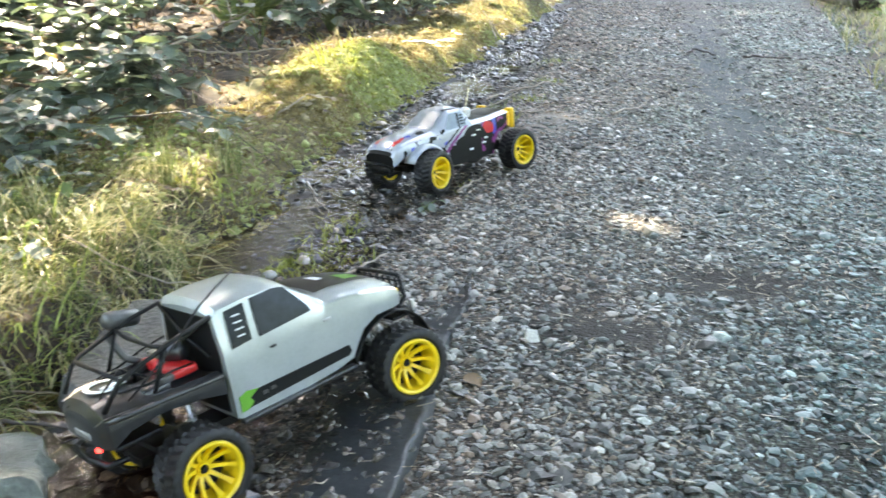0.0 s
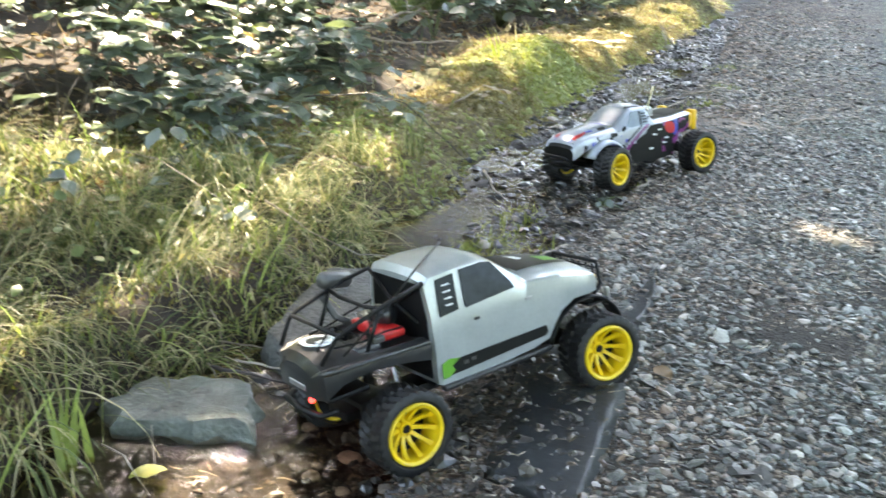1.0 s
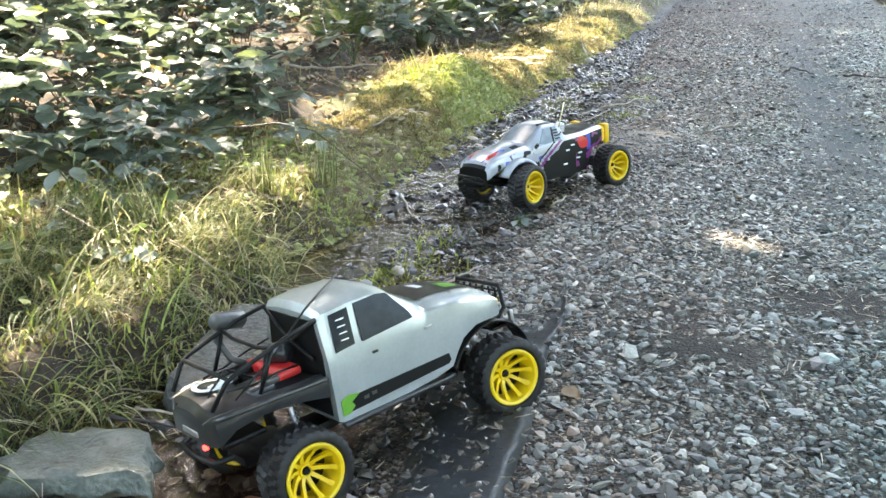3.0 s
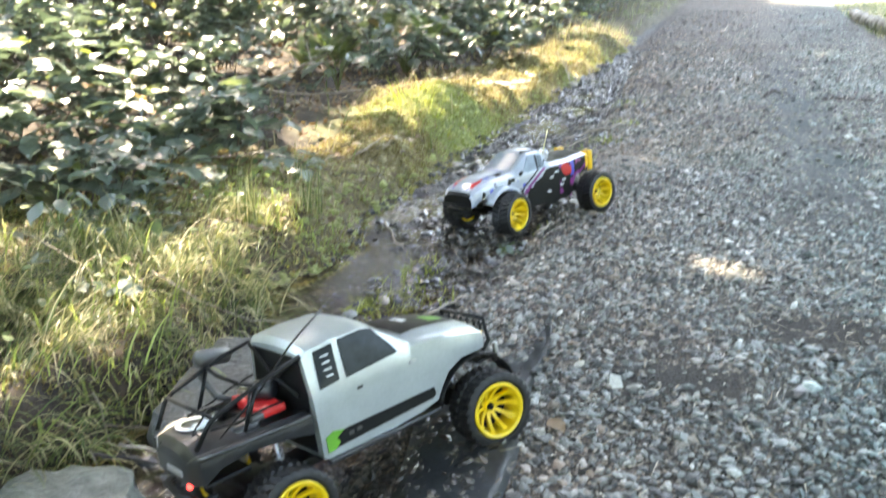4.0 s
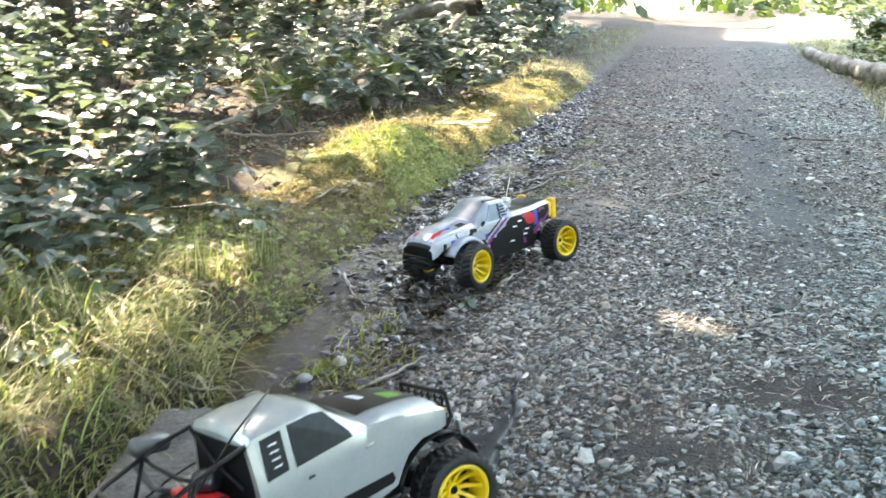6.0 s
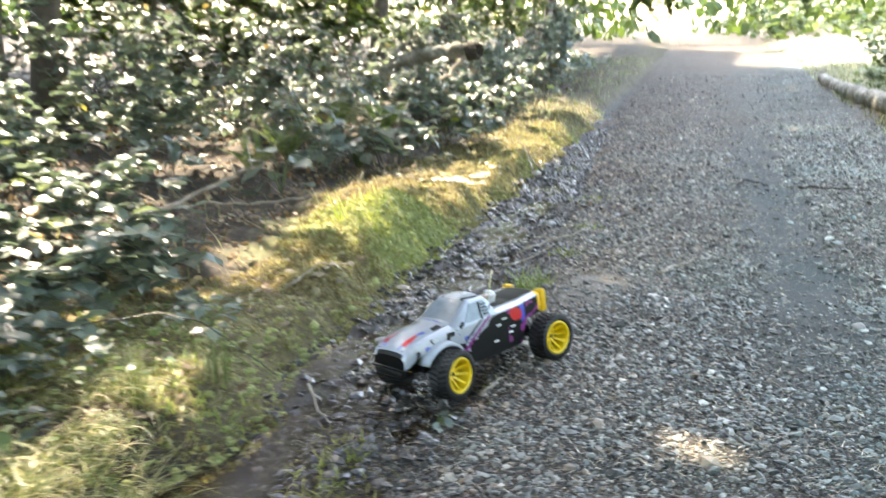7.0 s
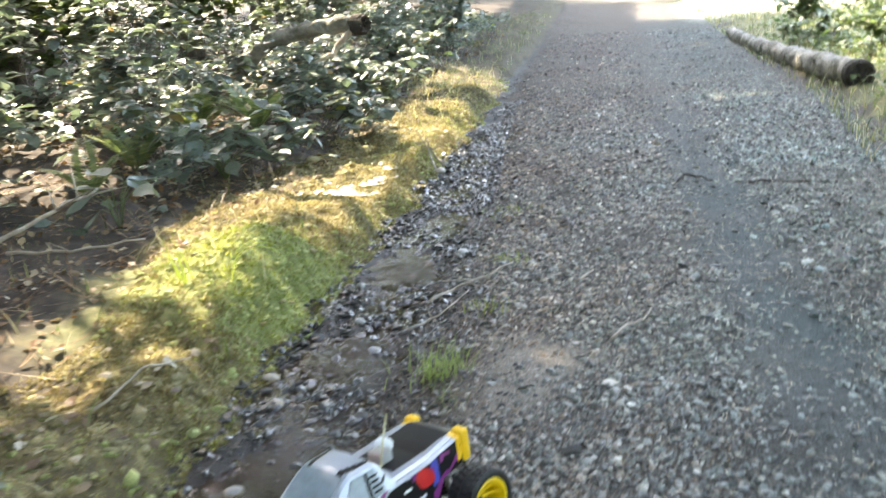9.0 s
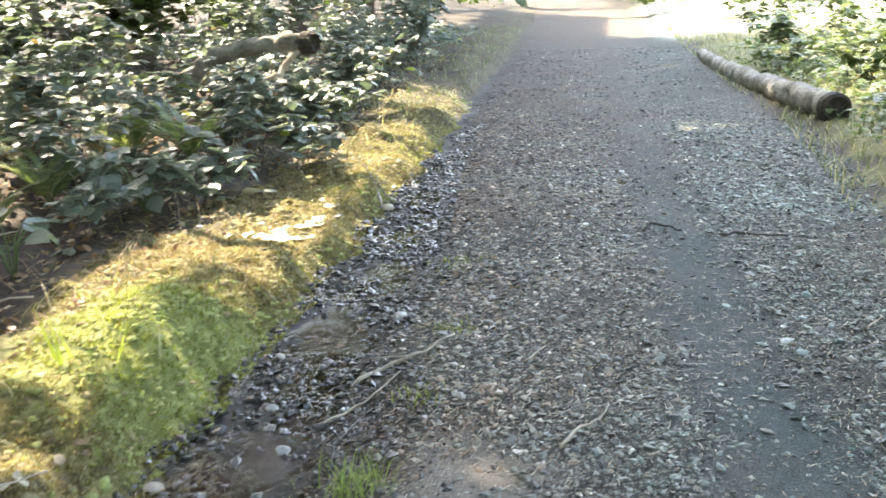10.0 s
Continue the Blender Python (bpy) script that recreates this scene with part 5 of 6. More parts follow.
    for sign in (1, -1):
        part("bed_rail", tube(bmesh.new(), [(-0.462, sign * 0.108, 0.266), (-0.42, sign * 0.127, 0.272), (-0.33, sign * 0.135, 0.273), (-0.19, sign * 0.134, 0.266)], [0.006] * 4, 8), M_DGREY, b, "worn raised rim")
    ring = bmesh.new()
    lathe(ring, [(0.03, -0.0012), (0.042, -0.0012), (0.042, 0.0012), (0.03, 0.0012)], 28)
    part("emblem", ring, M_WHITE, b, "round white emblem", at=Matrix.Translation((-0.405, 0.005, 0.3045)) @ Matrix.Rotation(radians(4), 4, "Y") @ Matrix.Rotation(math.pi / 2, 4, "X"))
    part("emblem", box(box(bmesh.new(), -0.392, -0.012, 0.305, 0.05, 0.014, 0.006, 0.002, Matrix.Translation((0, 0, 0))), -0.372, -0.018, 0.308, 0.018, 0.018, 0.012, 0.004), M_WHITE, b, "white figure on the emblem")
    part("tail_plate", box(bmesh.new(), -0.474, 0.0, 0.222, 0.006, 0.075, 0.014, 0.002), M_STEEL, truck, "bright strip on the tail")
    part("tail_lamp", lathe(bmesh.new(), [(0.0001, -0.004), (0.0055, -0.003), (0.007, 0.001), (0.007, 0.006), (0.0001, 0.006)], 14, False), M_LAMP, truck, "lit red lamp", at=Matrix.Translation((-0.472, -0.052, 0.195)) @ Matrix.Rotation(-math.pi / 2, 4, "Z"))
    part("rear_bumper", tube(bmesh.new(), [(-0.43, -0.1, 0.17), (-0.47, -0.085, 0.165), (-0.478, 0, 0.163), (-0.47, 0.085, 0.165), (-0.43, 0.1, 0.17)], [0.008] * 5, 8), M_BLACK, truck)
    part("mud_guard", box(bmesh.new(), -0.39, 0, 0.19, 0.11, 0.17, 0.012, 0.004), M_BLACK, truck)
    # engine in the bed
    eng = part("engine", box(box(bmesh.new(), -0.262, 0.03, 0.262, 0.11, 0.12, 0.05, 0.008), -0.3, 0.055, 0.285, 0.05, 0.05, 0.03, 0.006), M_BLACK, truck)
    part("engine_cover", box(box(bmesh.new(), -0.245, -0.03, 0.288, 0.062, 0.085, 0.02, 0.006, Matrix.Translation((0, 0, 0))), -0.272, 0.028, 0.298, 0.024, 0.06, 0.026, 0.006), M_RED, eng, "red engine shroud")
    fins = bmesh.new()
    for k in range(6):
        box(fins, -0.232, 0.06, 0.281 + 0.006 * k, 0.046, 0.046, 0.003, 0.001)
    part("cylinder_head", fins, M_STEEL, eng, "finned metal cylinder head")
    part("air_filter", lathe(bmesh.new(), [(0.0001, -0.026), (0.02, -0.026), (0.024, -0.02), (0.024, 0.02), (0.02, 0.026), (0.0001, 0.026)], 20, False), M_DGREY, eng, "round dark air filter", at=Matrix.Translation((-0.225, 0.0, 0.318)) @ Matrix.Rotation(0.5, 4, "Z"))
    part("fuel_tank", box(bmesh.new(), -0.325, -0.05, 0.275, 0.07, 0.075, 0.034, 0.01), M_DGREY, eng)
    for dx, dy in ((-0.345, 0.07), (-0.35, 0.02), (-0.3, -0.085)):
        part("bracket", box(bmesh.new(), dx, dy, 0.296, 0.034, 0.02, 0.014, 0.003), M_DULL, eng)
    part("silencer", lathe(bmesh.new(), [(0.0001, -0.05), (0.016, -0.05), (0.022, -0.04), (0.022, 0.04), (0.016, 0.05), (0.0001, 0.05)], 20, False), M_DULL, eng, "dull metal exhaust silencer", at=Matrix.Translation((-0.27, 0.14, 0.392)) @ Matrix.Rotation(1.9, 4, "Z") @ Matrix.Rotation(0.25, 4, "X"))
    part("exhaust_pipe", tube(bmesh.new(), [(-0.29, 0.136, 0.388), (-0.315, 0.13, 0.36), (-0.3, 0.1, 0.31), (-0.26, 0.07, 0.285)], [0.009, 0.009, 0.009, 0.008], 8), M_DULL, eng)
    for pts in ([(-0.2, 0.09, 0.33), (-0.26, 0.1, 0.315), (-0.33, 0.09, 0.3), (-0.38, 0.1, 0.29)], [(-0.22, -0.07, 0.3), (-0.28, -0.09, 0.31), (-0.34, -0.08, 0.3), (-0.4, -0.06, 0.3)], [(-0.31, -0.02, 0.292), (-0.35, 0.03, 0.316), (-0.39, 0.05, 0.303), (-0.43, 0.03, 0.305), (-0.47, 0.06, 0.27)], [(-0.3, 0.07, 0.3), (-0.36, 0.02, 0.318), (-0.43, -0.04, 0.303), (-0.47, -0.07, 0.25)], [(-0.25, 0.03, 0.325), (-0.275, -0.03, 0.335), (-0.31, -0.06, 0.296)]):
        part("cable", tube(bmesh.new(), pts, [0.0028] * len(pts), 6), M_BLACK, eng)
    part("antenna", tube(bmesh.new(), [(-0.40, -0.1, 0.29), (-0.29, -0.108, 0.36), (-0.19, -0.1, 0.431), (-0.1, -0.03, 0.437), (-0.005, 0.05, 0.436)], [0.0026] * 5, 6), M_BLACK, truck, "thin black antenna wire over the roof")
    # front bumper
    part("skid_plate", box(bmesh.new(), 0.372, 0, 0.2, 0.075, 0.23, 0.008, 0.003), M_BLACK, truck)
    part("front_bumper", tube(bmesh.new(), [(0.36, -0.098, 0.21), (0.4, -0.096, 0.24), (0.4, -0.085, 0.3), (0.4, 0.085, 0.3), (0.4, 0.096, 0.24), (0.36, 0.098, 0.21)], [0.006] * 6, 8), M_BLACK, truck)
    grille = bmesh.new()
    for k in range(7):
        box(grille, 0.395, -0.075 + 0.025 * k, 0.25, 0.006, 0.004, 0.09, 0.001)
    for z in (0.222, 0.244, 0.266, 0.286):
        box(grille, 0.395, 0, z, 0.006, 0.17, 0.004, 0.001)
    part("bumper_grille", grille, M_BLACK, truck)
    part("tow_hook", box(bmesh.new(), 0.412, -0.105, 0.205, 0.012, 0.012, 0.05, 0.003), M_STEEL, truck, "bare metal bracket at the bumper corner")
    under_parts(truck, 0.306, 0.172)
    for x in (-0.306, 0.306):
        for y in (-0.172, 0.172):
            wheel(truck, x, y, 0.1, -0.16 if x > 0 else 0, x * 7 + y * 5)
    return truck


def lathe_arch(x, sign):
    """The dark liner over a front wheel."""
    bm = bmesh.new()
    rows = []
    for i in range(13):
        a = radians(15 + 150 * i / 12)
        rows.append([bm.verts.new((x + r * math.cos(a), sign * y, 0.1 + r * math.sin(a))) for r, y in ((0.135, 0.085), (0.135, 0.136), (0.131, 0.136), (0.131, 0.085))])
    for a, b in zip(rows, rows[1:]):
        for k in range(4):
            bm.faces.new((a[k], a[(k + 1) % 4], b[(k + 1) % 4], b[k]))
    bm.faces.new(rows[0][::-1])
    bm.faces.new(rows[-1])
    return bm


def painted_truck():
    truck = tagged(new("model_race_truck"), "white radio-controlled race truck with red, blue and black decals", "model truck")
    truck.matrix_world = stand((0.150, 6.141, 0.080), (-0.144, 5.626, 0.066), (0.866, -0.494, 0.075))
    sh = Shell([(-0.335, 0.100, 0.205, 0.24, 0.275, 0.088, 0.284, 0.003), (-0.30, 0.118, 0.205, 0.24, 0.284, 0.1, 0.294, 0.004), (-0.21, 0.126, 0.2, 0.236, 0.278, 0.108, 0.287, 0.004),
                (-0.185, 0.128, 0.16, 0.225, 0.275, 0.11, 0.284, 0.004), (-0.165, 0.129, 0.1, 0.21, 0.272, 0.112, 0.281, 0.004), (-0.03, 0.13, 0.092, 0.2, 0.266, 0.112, 0.277, 0.004),
                (-0.005, 0.13, 0.092, 0.2, 0.265, 0.096, 0.33, 0.006), (0.02, 0.13, 0.092, 0.2, 0.264, 0.094, 0.349, 0.008), (0.1, 0.13, 0.092, 0.2, 0.26, 0.092, 0.348, 0.01),
                (0.13, 0.13, 0.092, 0.2, 0.258, 0.094, 0.334, 0.01), (0.165, 0.129, 0.1, 0.2, 0.256, 0.098, 0.31, 0.01), (0.185, 0.128, 0.15, 0.205, 0.254, 0.1, 0.296, 0.01),
                (0.22, 0.126, 0.19, 0.212, 0.252, 0.1, 0.272, 0.01), (0.29, 0.122, 0.205, 0.215, 0.247, 0.102, 0.263, 0.012), (0.36, 0.118, 0.2, 0.211, 0.241, 0.1, 0.255, 0.014),
                (0.42, 0.112, 0.185, 0.2, 0.23, 0.094, 0.243, 0.012), (0.455, 0.104, 0.16, 0.185, 0.213, 0.088, 0.226, 0.008), (0.474, 0.094, 0.15, 0.165, 0.19, 0.08, 0.2, 0.004)], 8)
    mats = [M_PAINTW, M_BLACK, M_RED, M_BLUE, M_PURPLE, M_ORANGE]

    def choose(c, n):
        x, y, z = c.x, abs(c.y), c.z
        swirl = noise.noise(Vector((x * 15 + 3 * z, z * 26, 2.0))) + 0.4 * noise.noise(Vector((x * 40, z * 40, 7.0)))
        arc = x + 1.3 * (z - 0.2) + 2.6 * (z - 0.2) ** 2
        if y > 0.08:
            if x < -0.285:
                return 1 if swirl < -0.2 else 5
            if z > sh.at(x)[5] - 0.012:
                return 0
            if (x + 0.135) ** 2 / 1.5 + (z - 0.236 - 0.25 * (x + 0.135)) ** 2 < 0.0009:
                return 2
            if x < -0.085:
                return 4 if swirl > 0.22 else 3 if -0.19 < x < -0.16 and z > 0.2 else 1
            if arc < 0.09 + 0.02 * swirl and z < 0.262:
                return 1
            if 0.105 < arc < 0.13 and z < 0.27:
                return 4
            if 0.15 < arc < 0.165:
                return 1
            if x > 0.15 and swirl > 0.2:
                return 3
            if x > 0.1 and swirl < -0.34:
                return 1
            return 0
        top = noise.noise(Vector((x * 13, y * 34, 5.0))) + 0.4 * noise.noise(Vector((x * 35, y * 60, 9.0)))
        if x < -0.02:
            return 0 if x > -0.06 else 1
        if x > 0.462:
            return 1
        if 0.36 < x < 0.44 and 0.034 < y + 0.03 * top < 0.07:
            return 2
        if x > 0.22:
            return 1 if top < -0.3 else 3 if top > 0.42 else 0
        if z > 0.335 and math.sin(y * 95 + x * 20) > 0.62:
            return 1
        return 4 if top > 0.5 else 0
    xs = sorted({float(v) for v in sh.s[:, 0]} | set(np.linspace(-0.335, 0.474, 165)))
    body = part("body", sh.mesh("body", xs, mats, choose), None, truck, "white body with red, blue, purple and black graphics")
    pale = plain("pale_window", (0.17, 0.21, 0.24), 0.3, 0.0, 0.2, wear=0.2)
    for sign in (-1, 1):
        part("side_window", sh.side_plate([(0.012, 0.27), (0.13, 0.266), (0.155, 0.27), (0.105, 0.335), (0.026, 0.336)], sign), pale, body, "pale blue-grey side window", False)
        part("window_pillar", sh.side_plate([(0.06, 0.27), (0.07, 0.27), (0.062, 0.335), (0.052, 0.335)], sign, 0.0032, 0.001), M_BLACK, body, "", False)
        for k in range(4):
            part("window_louvre", box(bmesh.new(), 0.036, sign * (sh.side(0.036, 0.282 + 0.013 * k) + 0.003), 0.282 + 0.013 * k, 0.03, 0.003, 0.006, 0.001), M_BLACK, body)
        for dx, dz in ((-0.06, 0.235), (-0.025, 0.215), (-0.11, 0.19), (-0.095, 0.168), (-0.005, 0.15)):
            part("decal", bars([(dx, sign * 0.132, dz)], (0.026, 0.0024, 0.007)), M_WHITE, body, "small white lettering bar", False)
        part("tail_panel", box(bmesh.new(), -0.328, sign * 0.096, 0.25, 0.034, 0.042, 0.1, 0.008), M_ORANGE, truck, "yellow and orange tail panel")
        part("tail_mark", box(bmesh.new(), -0.343, sign * 0.088, 0.25, 0.003, 0.022, 0.02, 0.001), M_RED, truck, "red tail mark")
    part("windscreen", sh.top_plate(0.115, 0.212, -0.078, 0.078, 0.0018, 8, -0.006), pale, body, "pale blue-grey windscreen")
    part("rear_window", slab_panel(bmesh.new(), [(-0.034, -0.06, 0.285), (-0.034, 0.06, 0.285), (-0.0095, 0.055, 0.326), (-0.0095, -0.055, 0.326)], (-1, 0, 0.8), 0.003), M_RED, body, "red rear window panel", False)
    for sign in (-1, 1):
        fender = bmesh.new()
        rows = []
        for i in range(15):
            a = radians(28 + 112 * i / 14)
            q = 0.148 + 0.008 * math.sin(a)
            rows.append([fender.verts.new((0.297 + r * math.cos(a), sign * y, 0.1 + r * math.sin(a) * 1.02)) for r, y in ((0.118, 0.09), (0.128, 0.12), (0.122, q), (0.112, q + 0.004), (0.108, q), (0.116, 0.118), (0.11, 0.09))])
        for a, b in zip(rows, rows[1:]):
            for k in range(7):
                fender.faces.new((a[k], a[(k + 1) % 7], b[(k + 1) % 7], b[k]))
        fender.faces.new(rows[0][::-1])
        fender.faces.new(rows[-1])
        part("front_fender", fender, M_PAINTW, truck, "white flared front wing")
    part("tailgate", box(bmesh.new(), -0.337, 0, 0.235, 0.008, 0.15, 0.05, 0.003), M_BLACK, truck)
    part("tail_lettering", bars([(-0.342, -0.045 + 0.03 * k, 0.24) for k in range(4)], (0.003, 0.02, 0.018)), M_WHITE, truck, "white lettering bars on the tail", False)
    head = bmesh.new()
    for k in range(6):
        box(head, -0.085, 0.01, 0.288 + 0.006 * k, 0.05, 0.05, 0.003, 0.001)
    part("cylinder_head", head, M_STEEL, truck, "finned cylinder head sticking out of the deck")
    part("air_filter", lathe(bmesh.new(), [(0.0001, -0.02), (0.018, -0.02), (0.021, -0.014), (0.021, 0.014), (0.018, 0.02), (0.0001, 0.02)], 18, False), M_WHITE, truck, "pale round filter", at=Matrix.Translation((-0.14, -0.03, 0.303)))
    part("front_bumper", box(box(bmesh.new(), 0.468, 0, 0.13, 0.03, 0.15, 0.026, 0.009), 0.43, 0, 0.105, 0.08, 0.1, 0.012, 0.004), M_BLACK, truck, "black plastic front bumper")
    part("bumper_bar", tube(bmesh.new(), [(0.47, -0.075, 0.14), (0.502, -0.07, 0.165), (0.506, 0.07, 0.165), (0.47, 0.075, 0.14)], [0.006] * 4, 8), M_BLACK, truck)
    part("antenna", tube(bmesh.new(), [(-0.03, 0.06, 0.28), (-0.055, 0.055, 0.34), (-0.10, 0.045, 0.43)], [0.0028, 0.0026, 0.0024], 6), M_ANT, truck, "thin yellowish antenna tube")
    under_parts(truck, 0.297, 0.172)
    for x in (-0.297, 0.297):
        for y in (-0.172, 0.172):
            wheel(truck, x, y, 0.1, 0.18 if x > 0 else 0, x * 9 + y * 4)
    return truck


silver_truck()
painted_truck()

# rocks, sticks, plants that stand out one by one
def rock(name, outline, low, thick, tilt, label, material=None, seed=1, category="rock", rough=0.012, group=""):
    """A broken slab: its outline (x, y) on the ground, thickness and tilt (dz per metre along x and y)."""
    r = random.Random(seed)
    cx, cy = sum(p[0] for p in outline) / len(outline), sum(p[1] for p in outline) / len(outline)
    bm = bmesh.new()
    fine = []
    for a, b in zip(outline, outline[1:] + outline[:1]):
        for k in range(4):
            fine.append((a[0] + (b[0] - a[0]) * k / 4 + r.uniform(-rough, rough), a[1] + (b[1] - a[1]) * k / 4 + r.uniform(-rough, rough)))
    rings = []
    for f, h in ((0.9, -0.03), (1.0, 0.15), (1.02, 0.45), (0.97, 0.8), (0.88, 0.97), (0.6, 1.03), (0.3, 1.0)):
        ring = []
        for x, y in fine:
            px, py = (x - cx) * f, (y - cy) * f
            ring.append(bm.verts.new((px + r.uniform(-rough, rough) * 0.7, py + r.uniform(-rough, rough) * 0.7, h * thick + (tilt[0] * px + tilt[1] * py) * max(0.0, h) + r.uniform(-rough, rough) * 0.6)))
        rings.append(ring)
    n = len(fine)
    for a, b in zip(rings, rings[1:]):
        for k in range(n):
            bm.faces.new((a[k], a[(k + 1) % n], b[(k + 1) % n], b[k]))
    bm.faces.new(rings[-1])
    bm.faces.new(rings[0][::-1])
    me = crisp(finish(name, bm, material or M_SLAB), 38)
    ob = tagged(new(name, me), label, category, group)
    ob.location = (cx, cy, low)
    return ob


rock("rock_slab", [(-0.62, 2.93), (-0.52, 2.85), (-0.36, 2.90), (-0.19, 2.97), (-0.25, 3.08), (-0.36, 3.16), (-0.57, 3.08)], -0.105, 0.09, (0.02, 0.06), "flat wet grey-green rock slab at the ditch edge", M_PALESLAB, seed=4, rough=0.011)
rock("rock_slab", [(-0.43, 3.36), (-0.31, 3.30), (-0.2, 3.5), (-0.27, 3.84), (-0.37, 3.92), (-0.50, 3.85), (-0.47, 3.55)], -0.10, 0.13, (-0.1, 0.1), "long grey wedge-shaped rock leaning on the bank", seed=8, rough=0.008)
rock("rock_slab", [(-0.27, 3.30), (-0.17, 3.36), (-0.2, 3.47), (-0.3, 3.42)], -0.10, 0.06, (0.0, 0.1), "small dark broken rock beside the wedge rock", seed=9)


def pebble(x, y, s, material, label, seed, sink=0.35):
    bm = bmesh.new()
    bmesh.ops.create_icosphere(bm, subdivisions=3, radius=1)
    for v in bm.verts:
        k = 1 + 0.16 * noise.noise(v.co * 1.1 + Vector((seed * 3.1, 0, 0))) + 0.04 * noise.noise(v.co * 4 + Vector((seed, 2, 0)))
        v.co = Vector((v.co.x * s * k, v.co.y * s * 0.8 * k, v.co.z * s * 0.62 * k))
    ob = tagged(new("pebble", finish("pebble", bm, material)), label, "pebble", "loose pebbles in the ditch")
    ob.matrix_world = Matrix.Translation((x, y, float(height(x, y)) + s * 0.62 * (1 - 2 * sink) * 0.9)) @ Matrix.Rotation(seed * 1.7, 4, "Z")


M_PINK = surface("pink_pebble", (0.34, 0.22, 0.17), (0.5, 0.36, 0.29), 14, 0.45, 0.3, 0.002, fine=90)
M_GREYP = surface("grey_pebble", (0.2, 0.2, 0.19), (0.36, 0.35, 0.33), 14, 0.5, 0.3, 0.002, fine=90)
for px, py, ps, pm, pl in ((0.04, 3.04, 0.032, M_PINK, "rounded pinkish pebble at the water's edge"), (0.0, 2.93, 0.026, M_PEBBLE, "pale rounded pebble at the water's edge"),
                           (-0.01, 3.27, 0.03, M_GREYP, "grey pebble at the water's edge"), (-0.02, 3.56, 0.022, M_PEBBLE, "pale round pebble in the shallow water"),
                           (-0.26, 4.62, 0.034, M_PEBBLE, "tan pebble at the ditch edge"), (-0.42, 4.26, 0.035, M_GREYP, "wet grey stone in the trickle"),
                           (-0.31, 4.42, 0.03, M_GREYP, "blue-grey stone in the trickle"), (-0.83, 7.22, 0.042, M_PEBBLE, "pale grey pebble against the mossy bank"),
                           (-0.30, 9.0, 0.05, M_GREYP, "round grey stone at the roadside"), (-0.62, 7.9, 0.03, M_GREYP, "grey stone in the wet ditch"), (-0.45, 7.55, 0.035, M_GREYP, "grey stone in the wet ditch"), (-0.6, 6.3, 0.04, M_GREYP, "grey stone in the wet ditch"), (-0.7, 6.95, 0.032, M_PEBBLE, "pale stone in the wet ditch"), (-0.35, 6.0, 0.03, M_GREYP, "grey stone in the wet ditch"),
                           (-0.78, 8.45, 0.035, M_GREYP, "grey stone below the mossy bank"), (0.50, 4.28, 0.022, M_GREYP, "pale grey stone lying on the road"), (1.62, 6.75, 0.035, M_GREYP, "flat grey stone lying on the road"),
                           (-0.12, 3.12, 0.024, M_PEBBLE, "flat pale stone in the shallow water"), (0.07, 2.75, 0.026, M_GREYP, "grey pebble at the water's edge"), (0.1, 2.9, 0.02, M_PEBBLE, "pale pebble at the water's edge"), (-0.02, 2.82, 0.018, M_GREYP, "grey pebble at the water's edge"), (0.02, 3.4, 0.022, M_PINK, "pinkish pebble in the shallow water"), (-0.08, 3.75, 0.02, M_GREYP, "grey pebble in the shallow water"), (-0.2, 4.05, 0.022, M_PEBBLE, "pale pebble in the shallow water"), (-0.12, 4.75, 0.02, M_GREYP, "grey pebble at the ditch edge"), (-0.98, 11.6, 0.05, M_PEBBLE, "pale stone under the cut bank")):
    pebble(px, py, ps, pm, pl, int(abs(px * 100) + py * 31) % 17)


def stick(pts, r, label, material=None, twigs=0, name="stick", group="fallen sticks"):
    """A crooked, tapering branch; z of each point is its height over the ground."""
    rr = random.Random(int(1000 * abs(pts[0][0]) + 77 * pts[0][1]))
    world_pts = [Vector((x, y, float(height(x, y)) + z)) for x, y, z in pts]
    fine = []
    for a, b in zip(world_pts, world_pts[1:]):
        for k in range(4):
            j = a.lerp(b, k / 4)
            fine.append(j + Vector([rr.uniform(-1, 1) * r * 0.9 for _ in range(3)]))
    fine.append(world_pts[-1])
    n = len(fine)
    o = fine[0].copy()
    bm = tube(bmesh.new(), [p - o for p in fine], [r * (1 - 0.65 * i / n) * rr.uniform(0.9, 1.15) for i in range(n)], 7)
    ob = tagged(new(name, finish(name, bm, material or M_STICK)), label, "stick", group)
    ob.location = o
    for k in range(twigs):
        i = rr.randrange(n // 3, n - 1)
        d = Vector((rr.uniform(-1, 1), rr.uniform(-1, 1), rr.uniform(-0.1, 0.5))).normalized() * rr.uniform(8, 18) * r
        part("twig", tube(bmesh.new(), [fine[i] - o, fine[i] - o + d * 0.5 + Vector((0, 0, 0.2 * r)), fine[i] - o + d], [r * 0.4, r * 0.3, r * 0.15], 5), material or M_STICK, ob)
    return ob


